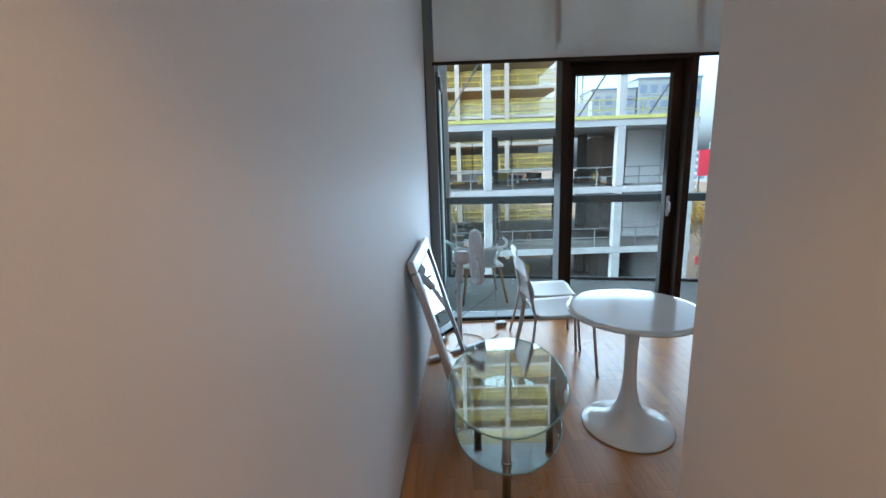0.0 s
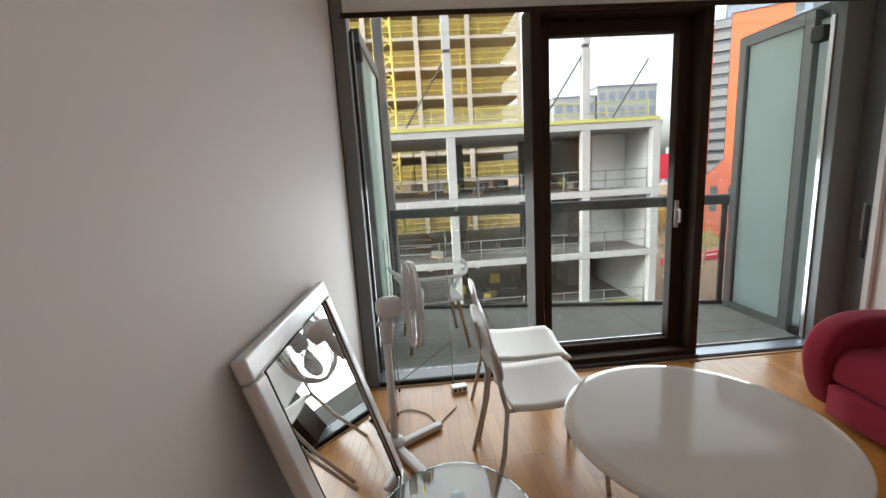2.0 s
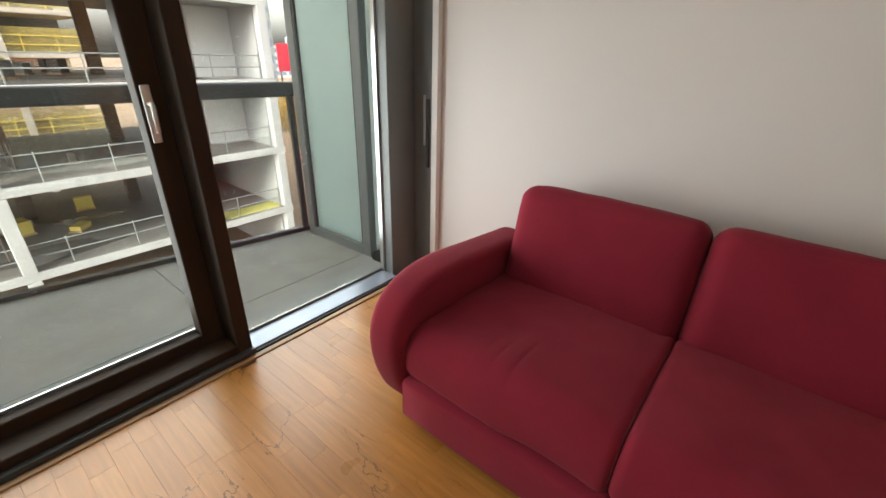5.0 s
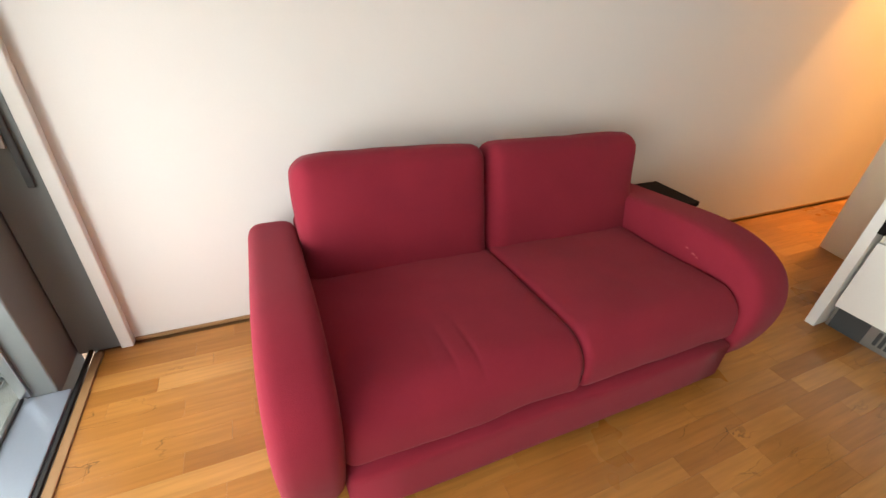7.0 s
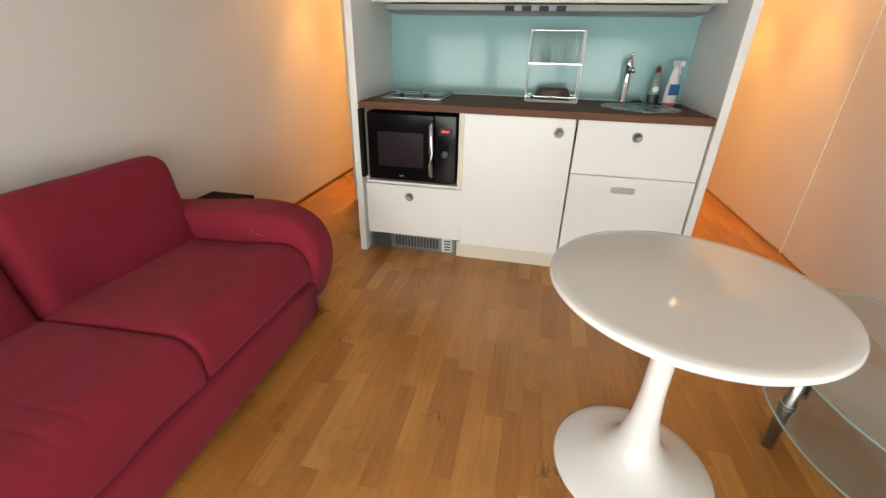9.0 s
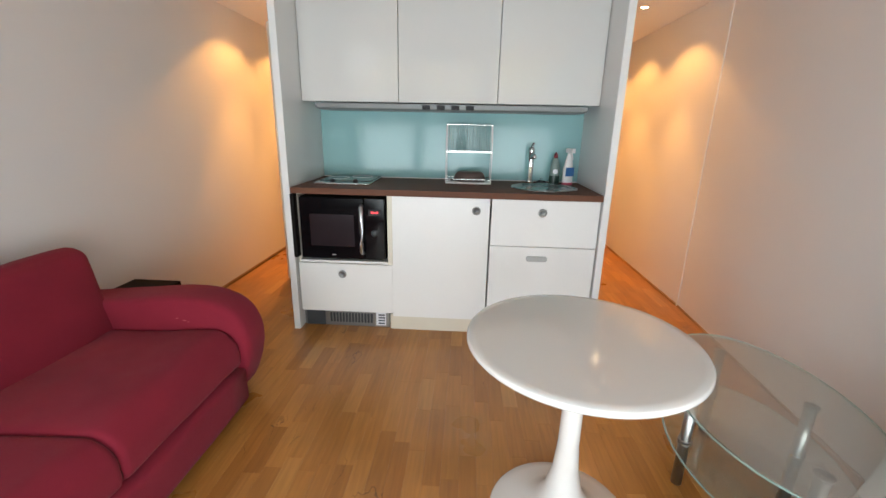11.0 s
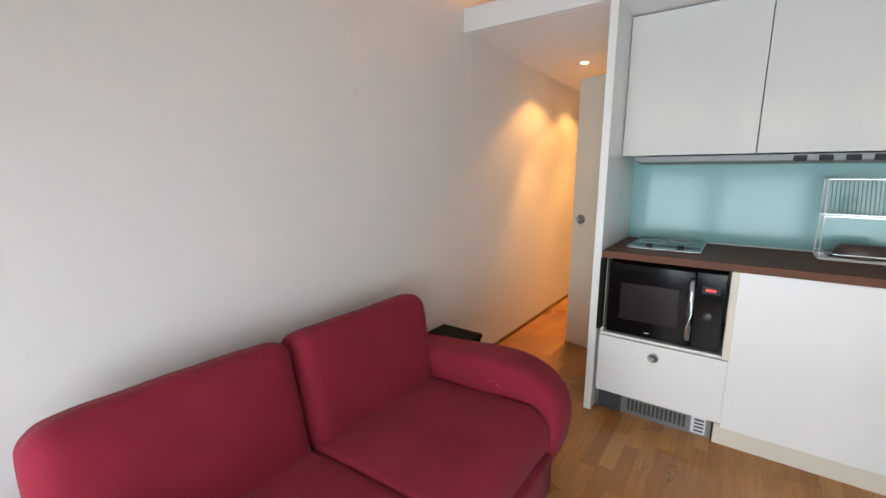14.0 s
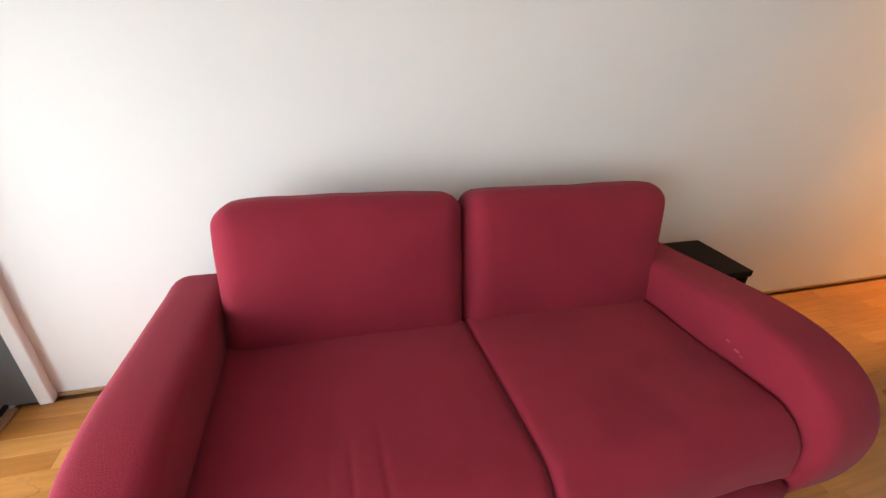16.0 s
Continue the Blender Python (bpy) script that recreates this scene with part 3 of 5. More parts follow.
part("sill_seal", slab(DX1 + 0.002, YW + 0.004, 0.0, XR - 0.02, YW + 0.018, 0.012, 0.002), M_BLACK, win2)
part("glass_bead", slab(DX1 + 0.002, YW + 0.146, 0.0, 3.43, YW + 0.158, 0.03, 0.002), M_KNOB, win2)
pane("pane", DX1, YW + 0.152, 0.03, 3.425, DZ, win2)
structure("trim_threshold", slab(XL, YW - 0.028, -0.01, XR - 0.035, YW, 0.006, 0.003), M_OAKTRIM, "oak strip at the foot of the windows")

door = thing("door_1", label="dark stained glazed balcony door, closed", category="door", kind="structure")
for b in frame_bars(DX0, DX1, 0.0, DZ, YW + 0.03, YW + 0.24, 0.062):
    part("door_frame", b, M_BROWN, door)
for b in frame_bars(DX0 + 0.066, DX1 - 0.066, 0.03, DZ - 0.066, YW + 0.14, YW + 0.215, 0.085):
    part("leaf_bar", b, M_BROWN, door)
for zz in (0.117, DZ - 0.156):
    part("glazing_bead", slab(DX0 + 0.153, YW + 0.19, zz, DX1 - 0.153, YW + 0.2, zz + 0.012, 0.002), M_ALU, door, "bright metal glazing bead")
part("door_seal", slab(DX1 - 0.0645, YW + 0.142, 0.03, DX1 - 0.0625, YW + 0.16, DZ - 0.066), M_BLACK, door)
pane("pane", DX0 + 0.14, YW + 0.202, 0.10, DX1 - 0.14, DZ - 0.14, door)
plate = part("handle_plate", slab(2.385, YW + 0.13, 0.93, 2.415, YW + 0.139, 1.12, 0.004), M_SILVER, door, "silver handle plate")
part("handle", tube([(2.40, YW + 0.132, 1.06), (2.40, YW + 0.1, 1.06), (2.397, YW + 0.088, 1.05), (2.395, YW + 0.086, 0.97)], 0.008), M_SILVER, plate, "silver lever handle", True)
part("door_threshold", slab(DX0, YW + 0.002, 0, DX1, YW + 0.028, 0.028, 0.004), M_GREYDARK, door)

top = thing("window_3", label="upper glazing behind the blind with grey mullions", category="window", kind="structure")
part("transom", slab(0.277, YW + 0.05, DZ + 0.004, 3.43, YW + 0.17, DZ + 0.065, 0.004), M_GREYDARK, top)
for mx, w in ((1.30, 0.07), (2.46, 0.07), (0.785, 0.018), (1.885, 0.018), (2.98, 0.018)):
    part("mullion", slab(mx - w / 2, YW - 0.042, DZ + 0.066, mx + w / 2, YW + 0.17, ZC - 0.002, 0.003), M_GREYDARK, top)
pane("pane", 0.18, YW + 0.11, DZ + 0.066, 3.43, ZC - 0.002, top)
blind = thing("roller_blind", 0, 0, 0, label="white translucent roller blind half lowered over the windows", category="blind")
part("fabric", slab(0.27, YW - 0.052, 2.31, 3.50, YW - 0.0505, ZC - 0.06), M_BLIND, blind)
part("bottom_bar", slab(0.255, YW - 0.062, 2.285, 3.507, YW - 0.042, 2.312, 0.005), M_BROWN, blind, "dark bottom bar")
part("roller", rod((0.255, YW - 0.052, ZC - 0.035), (3.507, YW - 0.052, ZC - 0.035), 0.033, sides=20), M_ALU, blind, "", True)

# ---- balcony ----
def edge_y(x):
    return 4.11 + (3.62 - x) * 0.19


bm = bmesh.new()
for zz in (-0.4, -0.07):
    for x, y in ((-0.15, YW + 0.2), (3.95, YW + 0.2), (3.95, edge_y(3.95) + 0.12), (-0.15, edge_y(-0.15) + 0.12)):
        bm.verts.new((x, y, zz))
bm.verts.ensure_lookup_table()
v = bm.verts
for f in ((0, 1, 2, 3), (4, 5, 6, 7), (0, 1, 5, 4), (1, 2, 6, 5), (2, 3, 7, 6), (3, 0, 4, 7)):
    bm.faces.new([v[i] for i in f])
structure("balcony_slab", bm, M_CONCRETE, "concrete balcony slab")
deck = tagged(new("balcony_floor"), "grey textured balcony boards with dark joints", kind="structure")
for a, b in ((0.0, 1.25), (1.256, 2.55), (2.556, 3.75)):
    for y0, y1 in ((YW + 0.21, YW + 0.52), (YW + 0.526, 0)):
        bm = bmesh.new()
        quad = [(a, y0), (b, y0), (b, y1 or edge_y(b) - 0.02), (a, y1 or edge_y(a) - 0.02)]
        low = [bm.verts.new((x, y, -0.069)) for x, y in quad]
        up = [bm.verts.new((x, y, -0.055)) for x, y in quad]
        bm.faces.new(up)
        for i in range(4):
            bm.faces.new((low[i], low[(i + 1) % 4], up[(i + 1) % 4], up[i]))
        part("deck_panel", bm, M_PAVER, deck)
railing = thing("balcony_railing", label="grey metal balcony rail over clear glass panels", category="railing")
A, B = Vector((0.33, edge_y(0.33), 0)), Vector((3.68, edge_y(3.68), 0))
along = (B - A).normalized()
turn = math.degrees(math.atan2(along.y, along.x))
run = (B - A).length
base = pose(A.x, A.y, 0, 0, 0, turn)
part("top_rail", slab(0, -0.04, 0.945, run, 0.045, 1.04, 0.014), M_RAIL, railing, "", False, base)
part("bottom_rail", slab(0, -0.02, -0.055, run, 0.03, -0.02, 0.006), M_GREYDARK, railing, "", False, base)
for d in (0.0, run - 0.05):
    part("post", slab(d, -0.03, -0.055, d + 0.05, 0.035, 0.944, 0.005), M_RAIL, railing, "", False, base)
part("post_inner", slab(run - 0.125, -0.02, -0.02, run - 0.085, 0.02, 0.943, 0.004), M_RAIL, railing, "", False, base)
g = part("glass_panel", slab(0.06, 0.0, -0.015, run - 0.09, 0.01, 0.943), M_PANE, railing, "", False, base)
g.visible_shadow = False
structure("balcony_corner_post", slab(0.30, 4.72, -0.07, 0.40, 4.80, 3.2, 0.01), M_LOUVRE, "pale grey full-height corner post")


def screen(name, x, y0, y1, z1, label, lean=0.0):
    """A grey-framed frosted side screen standing across the balcony edge."""
    s = thing(name, x, y0, -0.055, lean, label, "glass screen")
    d = y1 - y0
    for i, q in enumerate(((0, 0, 0.075, z1), (d - 0.075, 0, d, z1), (0.0755, z1 - 0.085, d - 0.0755, z1), (0.0755, 0, d - 0.0755, 0.07))):
        part("frame_bar", slab(-0.03, q[0], q[1], 0.03, q[2], q[3], 0.006), M_GREY, s)
    for i, q in enumerate(((0.076, 0.071, 0.092, z1 - 0.086), (d - 0.092, 0.071, d - 0.076, z1 - 0.086))):
        part("bead", slab(-0.022, q[0], q[1], 0.022, q[2], q[3], 0.003), M_GREYDARK, s)
    part("frosted_pane", slab(-0.006, 0.09, 0.068, 0.006, d - 0.09, z1 - 0.083), M_FROST, s, "pale green frosted glass")
    return s


right_screen = screen("balcony_screen", 3.62, 3.37, 4.05, 2.46, "grey framed frosted glass side screen, standing open", 2)
left_screen = screen("balcony_screen", 0.27, 3.42, 4.62, 2.46, "wide grey framed frosted glass side screen", -2)
for sx, sg in ((3.70, 1), (0.16, -1)):
    fr = thing("balcony_side_panel", sx, 3.24, -0.055, 0, "fixed grey post with a narrow frosted strip and closer", "glass panel")
    part("post", slab(-0.05, -0.10, 0, 0.05, -0.02, 2.6, 0.006), M_GREY, fr)
    part("frosted_strip", slab(-0.004, -0.02, 0.05, 0.004, 0.9, 2.4), M_FROST, fr, "frosted glass strip")
    part("head", slab(-0.03, -0.02, 2.40, 0.03, 0.9, 2.5, 0.005), M_GREYDARK, fr)
    part("lock_bar", slab(-0.08 * sg - 0.015, 0.0, 0.08, -0.08 * sg + 0.015, 0.03, 1.08, 0.005), M_GREYDARK, fr, "dark green-grey vertical lock bar")
    part("pivot_block", slab(-0.11 * sg - 0.04, 0.02, 2.22, -0.11 * sg + 0.05, 0.12, 2.33, 0.015), M_BLACK, fr, "black pivot block")
    part("foot_bracket", slab(-0.10 * sg - 0.03, 0.0, 0.0, -0.10 * sg + 0.04, 0.10, 0.06, 0.012), M_BLACK, fr, "black foot bracket")
    part("castor", rod((-0.12 * sg, -0.02, 0.022), (-0.09 * sg, -0.02, 0.022), 0.02, sides=16), M_CHROME, fr, "small wheel", True)

# the rest of the own building, seen only as what shades the room
structure("facade_own", slab(-9, 2.2, -11, XL - 0.24, YW + 0.12, 14), M_OUTSHELL, "grey panels of the own building")
structure("facade_own_east", slab(XR + 0.24, 2.2, -11, 12, YW + 0.12, 14), M_OUTSHELL, "grey panels of the own building")
structure("facade_own_lower", slab(XL - 0.24, 2.2, -11, XR + 0.24, YW + 0.12, -0.42), M_OUTSHELL, "grey panels of the own building")
structure("facade_own_upper", slab(XL - 0.24, 2.2, ZC + 0.25, XR + 0.24, YW + 0.12, 14), M_OUTSHELL, "grey panels of the own building")

# ---- kitchen ----
for name, a, b in (("kitchen_side_panel", KX0, KX0 + 0.04), ("kitchen_side_panel", KX1 - 0.04, KX1)):
    p = thing(name, a, -0.64, 0, 0, "white full-height panel framing the kitchen niche", "panel", "kitchen side panels")
    part("board", slab(0, 0, 0, b - a, 0.6375, ZB), M_WHITE, p)
    part("edge_band", slab(0, 0.638, 0, b - a, 0.64, ZB, 0.0006, segments=1), M_WHITE, p)
XB = [0.877, 1.501, 2.117, 2.735]
for i in range(3):
    c = thing("wall_cabinet", (XB[i] + XB[i + 1]) / 2, -0.62, 1.445, 0, "wall cabinet with a glossy white lacquered door", "cabinet", "wall cabinets")
    w = (XB[i + 1] - XB[i]) / 2
    part("body", slab(-w + 0.002, 0, 0.005, w - 0.002, 0.306, 0.735), M_WHITE, c)
    part("door", slab(-w + 0.002, 0.309, 0, w - 0.002, 0.33, 0.735, 0.002), M_GLOSSWHITE, c, "glossy white door")
tagged(part("cabinet_filler", slab(0.877, -0.60, 2.1815, 2.735, -0.32, 2.189), M_CARCASS), "dark shadow gap strip over the wall cabinets", "trim")
pelmet = thing("under_cabinet_light", 1.8, -0.30, 1.44, 0, "grey extractor strip under the wall cabinets", "extractor")
prof = smooth_line([(-0.02, -0.002), (-0.02, -0.03), (-0.035, -0.042), (-0.25, -0.042), (-0.25, -0.002)], 1)
bm = bmesh.new()
rows_ = [[bm.verts.new((x, p[0], p[1])) for p in prof] for x in (-0.86, -0.84, 0.84, 0.86)]
for k, r_ in enumerate(rows_):
    if k in (0, 3):
        for q in r_:
            q.co.z = q.co.z * 0.7 - 0.001
for a, b in zip(rows_, rows_[1:]):
    for i in range(len(prof)):
        bm.faces.new((a[i], a[(i + 1) % len(prof)], b[(i + 1) % len(prof)], b[i]))
bm.faces.new(rows_[0][::-1])
bm.faces.new(rows_[-1])
part("housing", bm, material("extractor_grey", (0.22, 0.23, 0.225), 0.4, metal=0.2), pelmet)
for k in range(4):
    part("switch", slab(-0.155 + k * 0.092, -0.0195, -0.034, -0.105 + k * 0.092, -0.008, -0.008, 0.003), M_BLACK, pelmet, "black switch")
structure("backsplash", slab(KX0 + 0.042, -0.6385, 0.937, KX1 - 0.042, -0.632, 1.444), M_SPLASH, "pale turquoise glass splashback")
structure("trim_backsplash_seal", slab(KX0 + 0.042, -0.632, 0.9365, KX1 - 0.042, -0.626, 0.943, 0.002), M_WHITE, "white silicone seal behind the worktop")
def board_with_hole(x0, y0, x1, y1, z0, z1, cx, cy, r):
    """A board with a round cut-out: a ring of quads from the hole to the outline."""
    turns = sorted([k * math.tau / 56 for k in range(56)] + [math.atan2(y - cy, x - cx) % math.tau for x in (x0, x1) for y in (y0, y1)])
    rings = []
    out = bmesh.new()
    for z in (z0, z1):
        inner, outer = [], []
        for a in turns:
            c, s = math.cos(a), math.sin(a)
            reach = min([((x1 if c > 0 else x0) - cx) / c if abs(c) > 1e-6 else 99, ((y1 if s > 0 else y0) - cy) / s if abs(s) > 1e-6 else 99])
            inner.append(out.verts.new((cx + r * c, cy + r * s, z)))
            outer.append(out.verts.new((cx + reach * c, cy + reach * s, z)))
        rings.append((inner, outer))
    (li, lo_), (ui, uo) = rings
    for k in range(len(turns)):
        j = (k + 1) % len(turns)
        for f in ((ui[k], uo[k], uo[j], ui[j]), (li[j], lo_[j], lo_[k], li[k]), (uo[k], lo_[k], lo_[j], uo[j]), (ui[j], li[j], li[k], ui[k])):
            out.faces.new(f)
    return out


tagged(part("worktop", board_with_hole(KX0 + 0.042, -0.638, KX1 - 0.042, -0.005, 0.90, 0.9355, 1.17, -0.31, 0.19), M_WALNUT), "walnut brown laminate worktop across the kitchen", "worktop")


def ring_knob(parent, x, z, y):
    k = part("knob", lathe([(0.025, 0.0), (0.026, 0.006), (0.022, 0.011), (0.017, 0.009), (0.013, 0.004)], sides=24), M_KNOB, parent, "round steel finger pull", True, pose(x, y, z, -90))
    part("knob_slot", slab(-0.012, -0.0025, 0.0045, 0.012, 0.0025, 0.0075), M_INK, k, "", False, pose(0, 0, 0, 0, 0, 30))


base = thing("base_cabinet", 2.42, -0.60, 0, 0, "white base unit with open microwave shelf over a drawer", "cabinet", "base cabinets")
for q in ((-0.30, 0, 0.13, -0.285, 0.56, 0.898), (0.29, 0, 0.13, 0.305, 0.56, 0.898)):
    part("side", slab(*q, 0.001), M_CREAM, base)
part("edge_strip", slab(-0.3, 0.562, 0.462, -0.27, 0.585, 0.898, 0.002), M_CREAM, base, "cream edge strip")
part("back", slab(-0.284, 0, 0.13, 0.289, 0.012, 0.898), M_WHITE, base)
part("shelf", slab(-0.284, 0.013, 0.462, 0.289, 0.578, 0.478, 0.002), M_WHITE, base)
part("drawer_box", slab(-0.28, 0.013, 0.14, 0.285, 0.558, 0.40), M_WHITE, base)
dr = part("drawer_front", slab(-0.298, 0.56, 0.13, 0.303, 0.58, 0.457, 0.002), M_WHITE, base)
ring_knob(dr, 0.023, 0.39, 0.5805)
base = thing("fridge_cabinet", 1.828, -0.60, 0, 0, "tall white base door of the built-in fridge", "cabinet", "base cabinets")
part("body", slab(-0.298, 0, 0.11, 0.288, 0.558, 0.897), M_WHITE, base)
dr = part("door", slab(-0.299, 0.56, 0.11, 0.294, 0.58, 0.897, 0.002), M_WHITE, base)
ring_knob(dr, -0.218, 0.824, 0.5805)
base = thing("drawer_cabinet", 1.22, -0.60, 0, 0, "white base unit with two drawers under the sink", "cabinet", "base cabinets")
part("body", slab(-0.335, 0, 0.11, 0.299, 0.558, 0.76), M_WHITE, base)
dr = part("drawer_front", slab(-0.338, 0.56, 0.612, 0.298, 0.58, 0.897, 0.002), M_WHITE, base)
ring_knob(dr, -0.003, 0.823, 0.5805)
dr = part("drawer_front", slab(-0.338, 0.56, 0.11, 0.298, 0.58, 0.608, 0.002), M_WHITE, base)
bm = bmesh.new()
pts = [(0.062 * (1 if c > 0 else -1) + 0.0 + 0.018 * c, 0.018 * s) for c, s in ((math.cos(a * math.tau / 24 + 0.01), math.sin(a * math.tau / 24 + 0.01)) for a in range(24))]
lo = [bm.verts.new((x * 0.8, 0.5805, z)) for x, z in pts]
hi = [bm.verts.new((x * 0.78, 0.584, z * 0.9)) for x, z in pts]
bm.faces.new(hi)
for i in range(24):
    bm.faces.new((lo[i], lo[(i + 1) % 24], hi[(i + 1) % 24], hi[i]))
part("grip", bm, M_KNOB, dr, "oblong steel finger grip", False, pose(0.01, 0, 0.535))
structure("baseboard_kitchen", slab(KX0 + 0.042, -0.11, 0, 2.148, -0.06, 0.106, 0.002), M_CREAM, "cream kitchen plinth")
heater = thing("plinth_heater", 2.43, -0.07, 0, 0, "grey plinth heater grille with a rating label", "heater")
part("housing", slab(-0.275, -0.1, 0.0, 0.30, -0.006, 0.118, 0.003), M_KNOB, heater)
part("dark_cover", slab(0.16, -0.0055, 0.004, 0.285, 0.002, 0.112, 0.002), M_GREYDARK, heater, "plain dark cover")
for k in range(14):
    part("louvre", slab(-0.16 + k * 0.021, -0.0055, 0.03, -0.147 + k * 0.021, 0.003, 0.095, 0.001), M_GREYDARK, heater)
lab = part("rating_label", slab(-0.25, -0.0055, 0.015, -0.185, 0.0, 0.105), M_LABEL, heater, "white rating label")
for k in range(4):
    part("print_bar", slab(-0.243, 0.0002, 0.025 + k * 0.02, -0.2, 0.001, 0.036 + k * 0.02), M_INK, lab)

mw = thing("microwave", 2.425, -0.40, 0.479, 0, "black microwave oven with silver handle, red clock lit", "microwave")
part("body", slab(-0.262, 0, 0.012, 0.262, 0.375, 0.405, 0.006), M_BLACKMAT, mw)
dr = part("door", slab(-0.135, 0.377, 0.018, 0.262, 0.40, 0.402, 0.006), M_BLACKGLOSS, mw, "black glass door")
part("window", slab(-0.075, 0.4005, 0.10, 0.20, 0.403, 0.30, 0.002), M_OVENGLASS, dr, "dark window")
part("handle", tube([(-0.125, 0.402, 0.36), (-0.125, 0.428, 0.345), (-0.127, 0.437, 0.28), (-0.127, 0.438, 0.2), (-0.127, 0.437, 0.13), (-0.125, 0.428, 0.075), (-0.125, 0.402, 0.06)], 0.0125), M_ALU, dr, "curved silver handle", True)
panel = part("control_panel", slab(-0.262, 0.377, 0.018, -0.138, 0.398, 0.402, 0.004), M_BLACKGLOSS, mw, "black control panel")
disp = part("display", slab(-0.24, 0.3985, 0.30, -0.165, 0.4, 0.335), M_BLACK, panel)
for k in range(4):
    part("digit_bar", slab(-0.222 + k * 0.011, 0.4003, 0.312, -0.216 + k * 0.011, 0.4012, 0.323), M_RED_LED, disp, "red lit digit")
part("dial", lathe([(0.02, 0.0), (0.021, 0.008), (0.017, 0.014)], sides=24), M_GREYDARK, panel, "round dial", True, pose(-0.2, 0.3985, 0.19, -90))
part("mark", slab(0.045, 0.4005, 0.043, 0.07, 0.4015, 0.047), M_SILVER, dr)
for fx in (-0.22, 0.22):
    part("foot", rod((fx, 0.33, 0.0), (fx, 0.33, 0.013), 0.016), M_BLACK, mw)
tagged(part("shelf_edge_panel", slab(2.712, -0.06, 0.50, 2.735, 0.012, 0.897, 0.002), M_BLACKMAT), "dark brown edge board beside the microwave", "panel")

hob = thing("hob", 2.48, -0.37, 0.9357, 0, "two-ring hob with glass top and steel surround", "hob")
part("tray", slab(-0.19, -0.22, 0, 0.17, 0.2, 0.014, 0.004), M_STEEL, hob, "steel surround")
part("glass_top", slab(-0.18, -0.21, 0.0145, 0.16, 0.11, 0.02, 0.002), material("hob_glass", (0.1, 0.13, 0.13), 0.1, vary=0.1, bump=0), hob, "grey ceramic glass")
for kx in (-0.09, 0.06):
    part("knob", lathe([(0.016, 0), (0.017, 0.014), (0.012, 0.018)], sides=20), M_BLACK, hob, "black control knob", True, pose(kx, 0.155, 0.0145))
for cy, cx in ((-0.12, -0.07), (-0.02, 0.07)):
    part("ring_mark", tube([(cx + 0.07 * math.cos(a * 0.2618), cy + 0.07 * math.sin(a * 0.2618), 0.0205) for a in range(24)], 0.0012, sides=4, closed=True), M_LABEL, hob)

sink = thing("sink", 1.17, -0.31, 0.9357, 0, "round stainless steel sink with a wide rim", "sink")
part("bowl", lathe([(0.20, 0.0), (0.212, 0.001), (0.212, 0.004), (0.2, 0.0065), (0.172, 0.005), (0.163, -0.004), (0.158, -0.03), (0.15, -0.11), (0.13, -0.132), (0.09, -0.138), (0.03, -0.14)], sides=56), M_SINK, sink, "", True)
part("waste", lathe([(0.03, 0.001), (0.03, 0.004), (0.02, 0.004)], sides=20), M_CHROME, sink, "", True, pose(0, 0.0, -0.1395))
tap = thing("mixer_tap", 1.23, -0.55, 0.9357, 0, "chrome single-lever mixer tap", "tap")
part("body", lathe([(0.027, 0), (0.027, 0.012), (0.02, 0.02), (0.019, 0.20), (0.021, 0.205), (0.021, 0.24), (0.014, 0.25)], sides=24), M_CHROME, tap, "", True)
part("spout", tube([(0, 0.01, 0.17), (0, 0.06, 0.195), (0, 0.12, 0.2), (0, 0.15, 0.185)], 0.012), M_CHROME, tap, "", True)
part("lever", tube([(0, 0, 0.245), (0, 0.02, 0.262), (0, 0.06, 0.272)], 0.007), M_CHROME, tap, "", True)
plug = thing("sink_plug", 1.145, -0.565, 0.9357, 0, "black rubber sink plug", "plug")
part("disc", lathe([(0.035, 0), (0.036, 0.01), (0.02, 0.016)], sides=24), M_BLACK, plug, "", True)
part("ring", tube([(0.012 * math.cos(a * 0.5236), 0, 0.024 + 0.012 * math.sin(a * 0.5236)) for a in range(12)], 0.002, sides=6, closed=True), M_CHROME, plug)

soap = thing("dish_soap_bottle", 1.06, -0.55, 0.9357, 0, "dish soap bottle with green label and dark red cap", "bottle")
part("bottle", lathe([(0.03, 0), (0.034, 0.005), (0.035, 0.08), (0.03, 0.13), (0.018, 0.17), (0.013, 0.178)], sides=24, sy=0.65), M_CLEARBOTTLE, soap, "", True)
part("label", lathe([(0.0345, 0.004), (0.0357, 0.008), (0.0357, 0.055), (0.0355, 0.056)], sides=24, sy=0.66), M_GREENSOAP, soap, "dark green label")
part("badge", lathe([(0.017, 0), (0.017, 0.002)], sides=20), M_LABEL, soap, "white round badge", False, pose(0, 0.0225, 0.085, -90))
part("cap", lathe([(0.014, 0.178), (0.014, 0.2), (0.008, 0.206), (0.006, 0.215)], sides=16), M_DARKRED, soap, "dark red cap", True)
spray = thing("spray_bottle", 0.98, -0.50, 0.9357, 20, "white spray bottle with blue label and trigger", "bottle")
part("bottle", lathe([(0.036, 0.012), (0.038, 0.02), (0.036, 0.1), (0.026, 0.16), (0.016, 0.2), (0.012, 0.215)], sides=24, sy=0.7), M_PLASTIC, spray, "", True)
part("foot_band", lathe([(0.036, 0), (0.038, 0.003), (0.038, 0.016), (0.036, 0.018)], sides=24, sy=0.7), M_PINK, spray, "pink base band")
part("label", slab(-0.03, 0.0245, 0.06, 0.034, 0.0275, 0.12, 0.001), M_BLUELABEL, spray, "blue label")
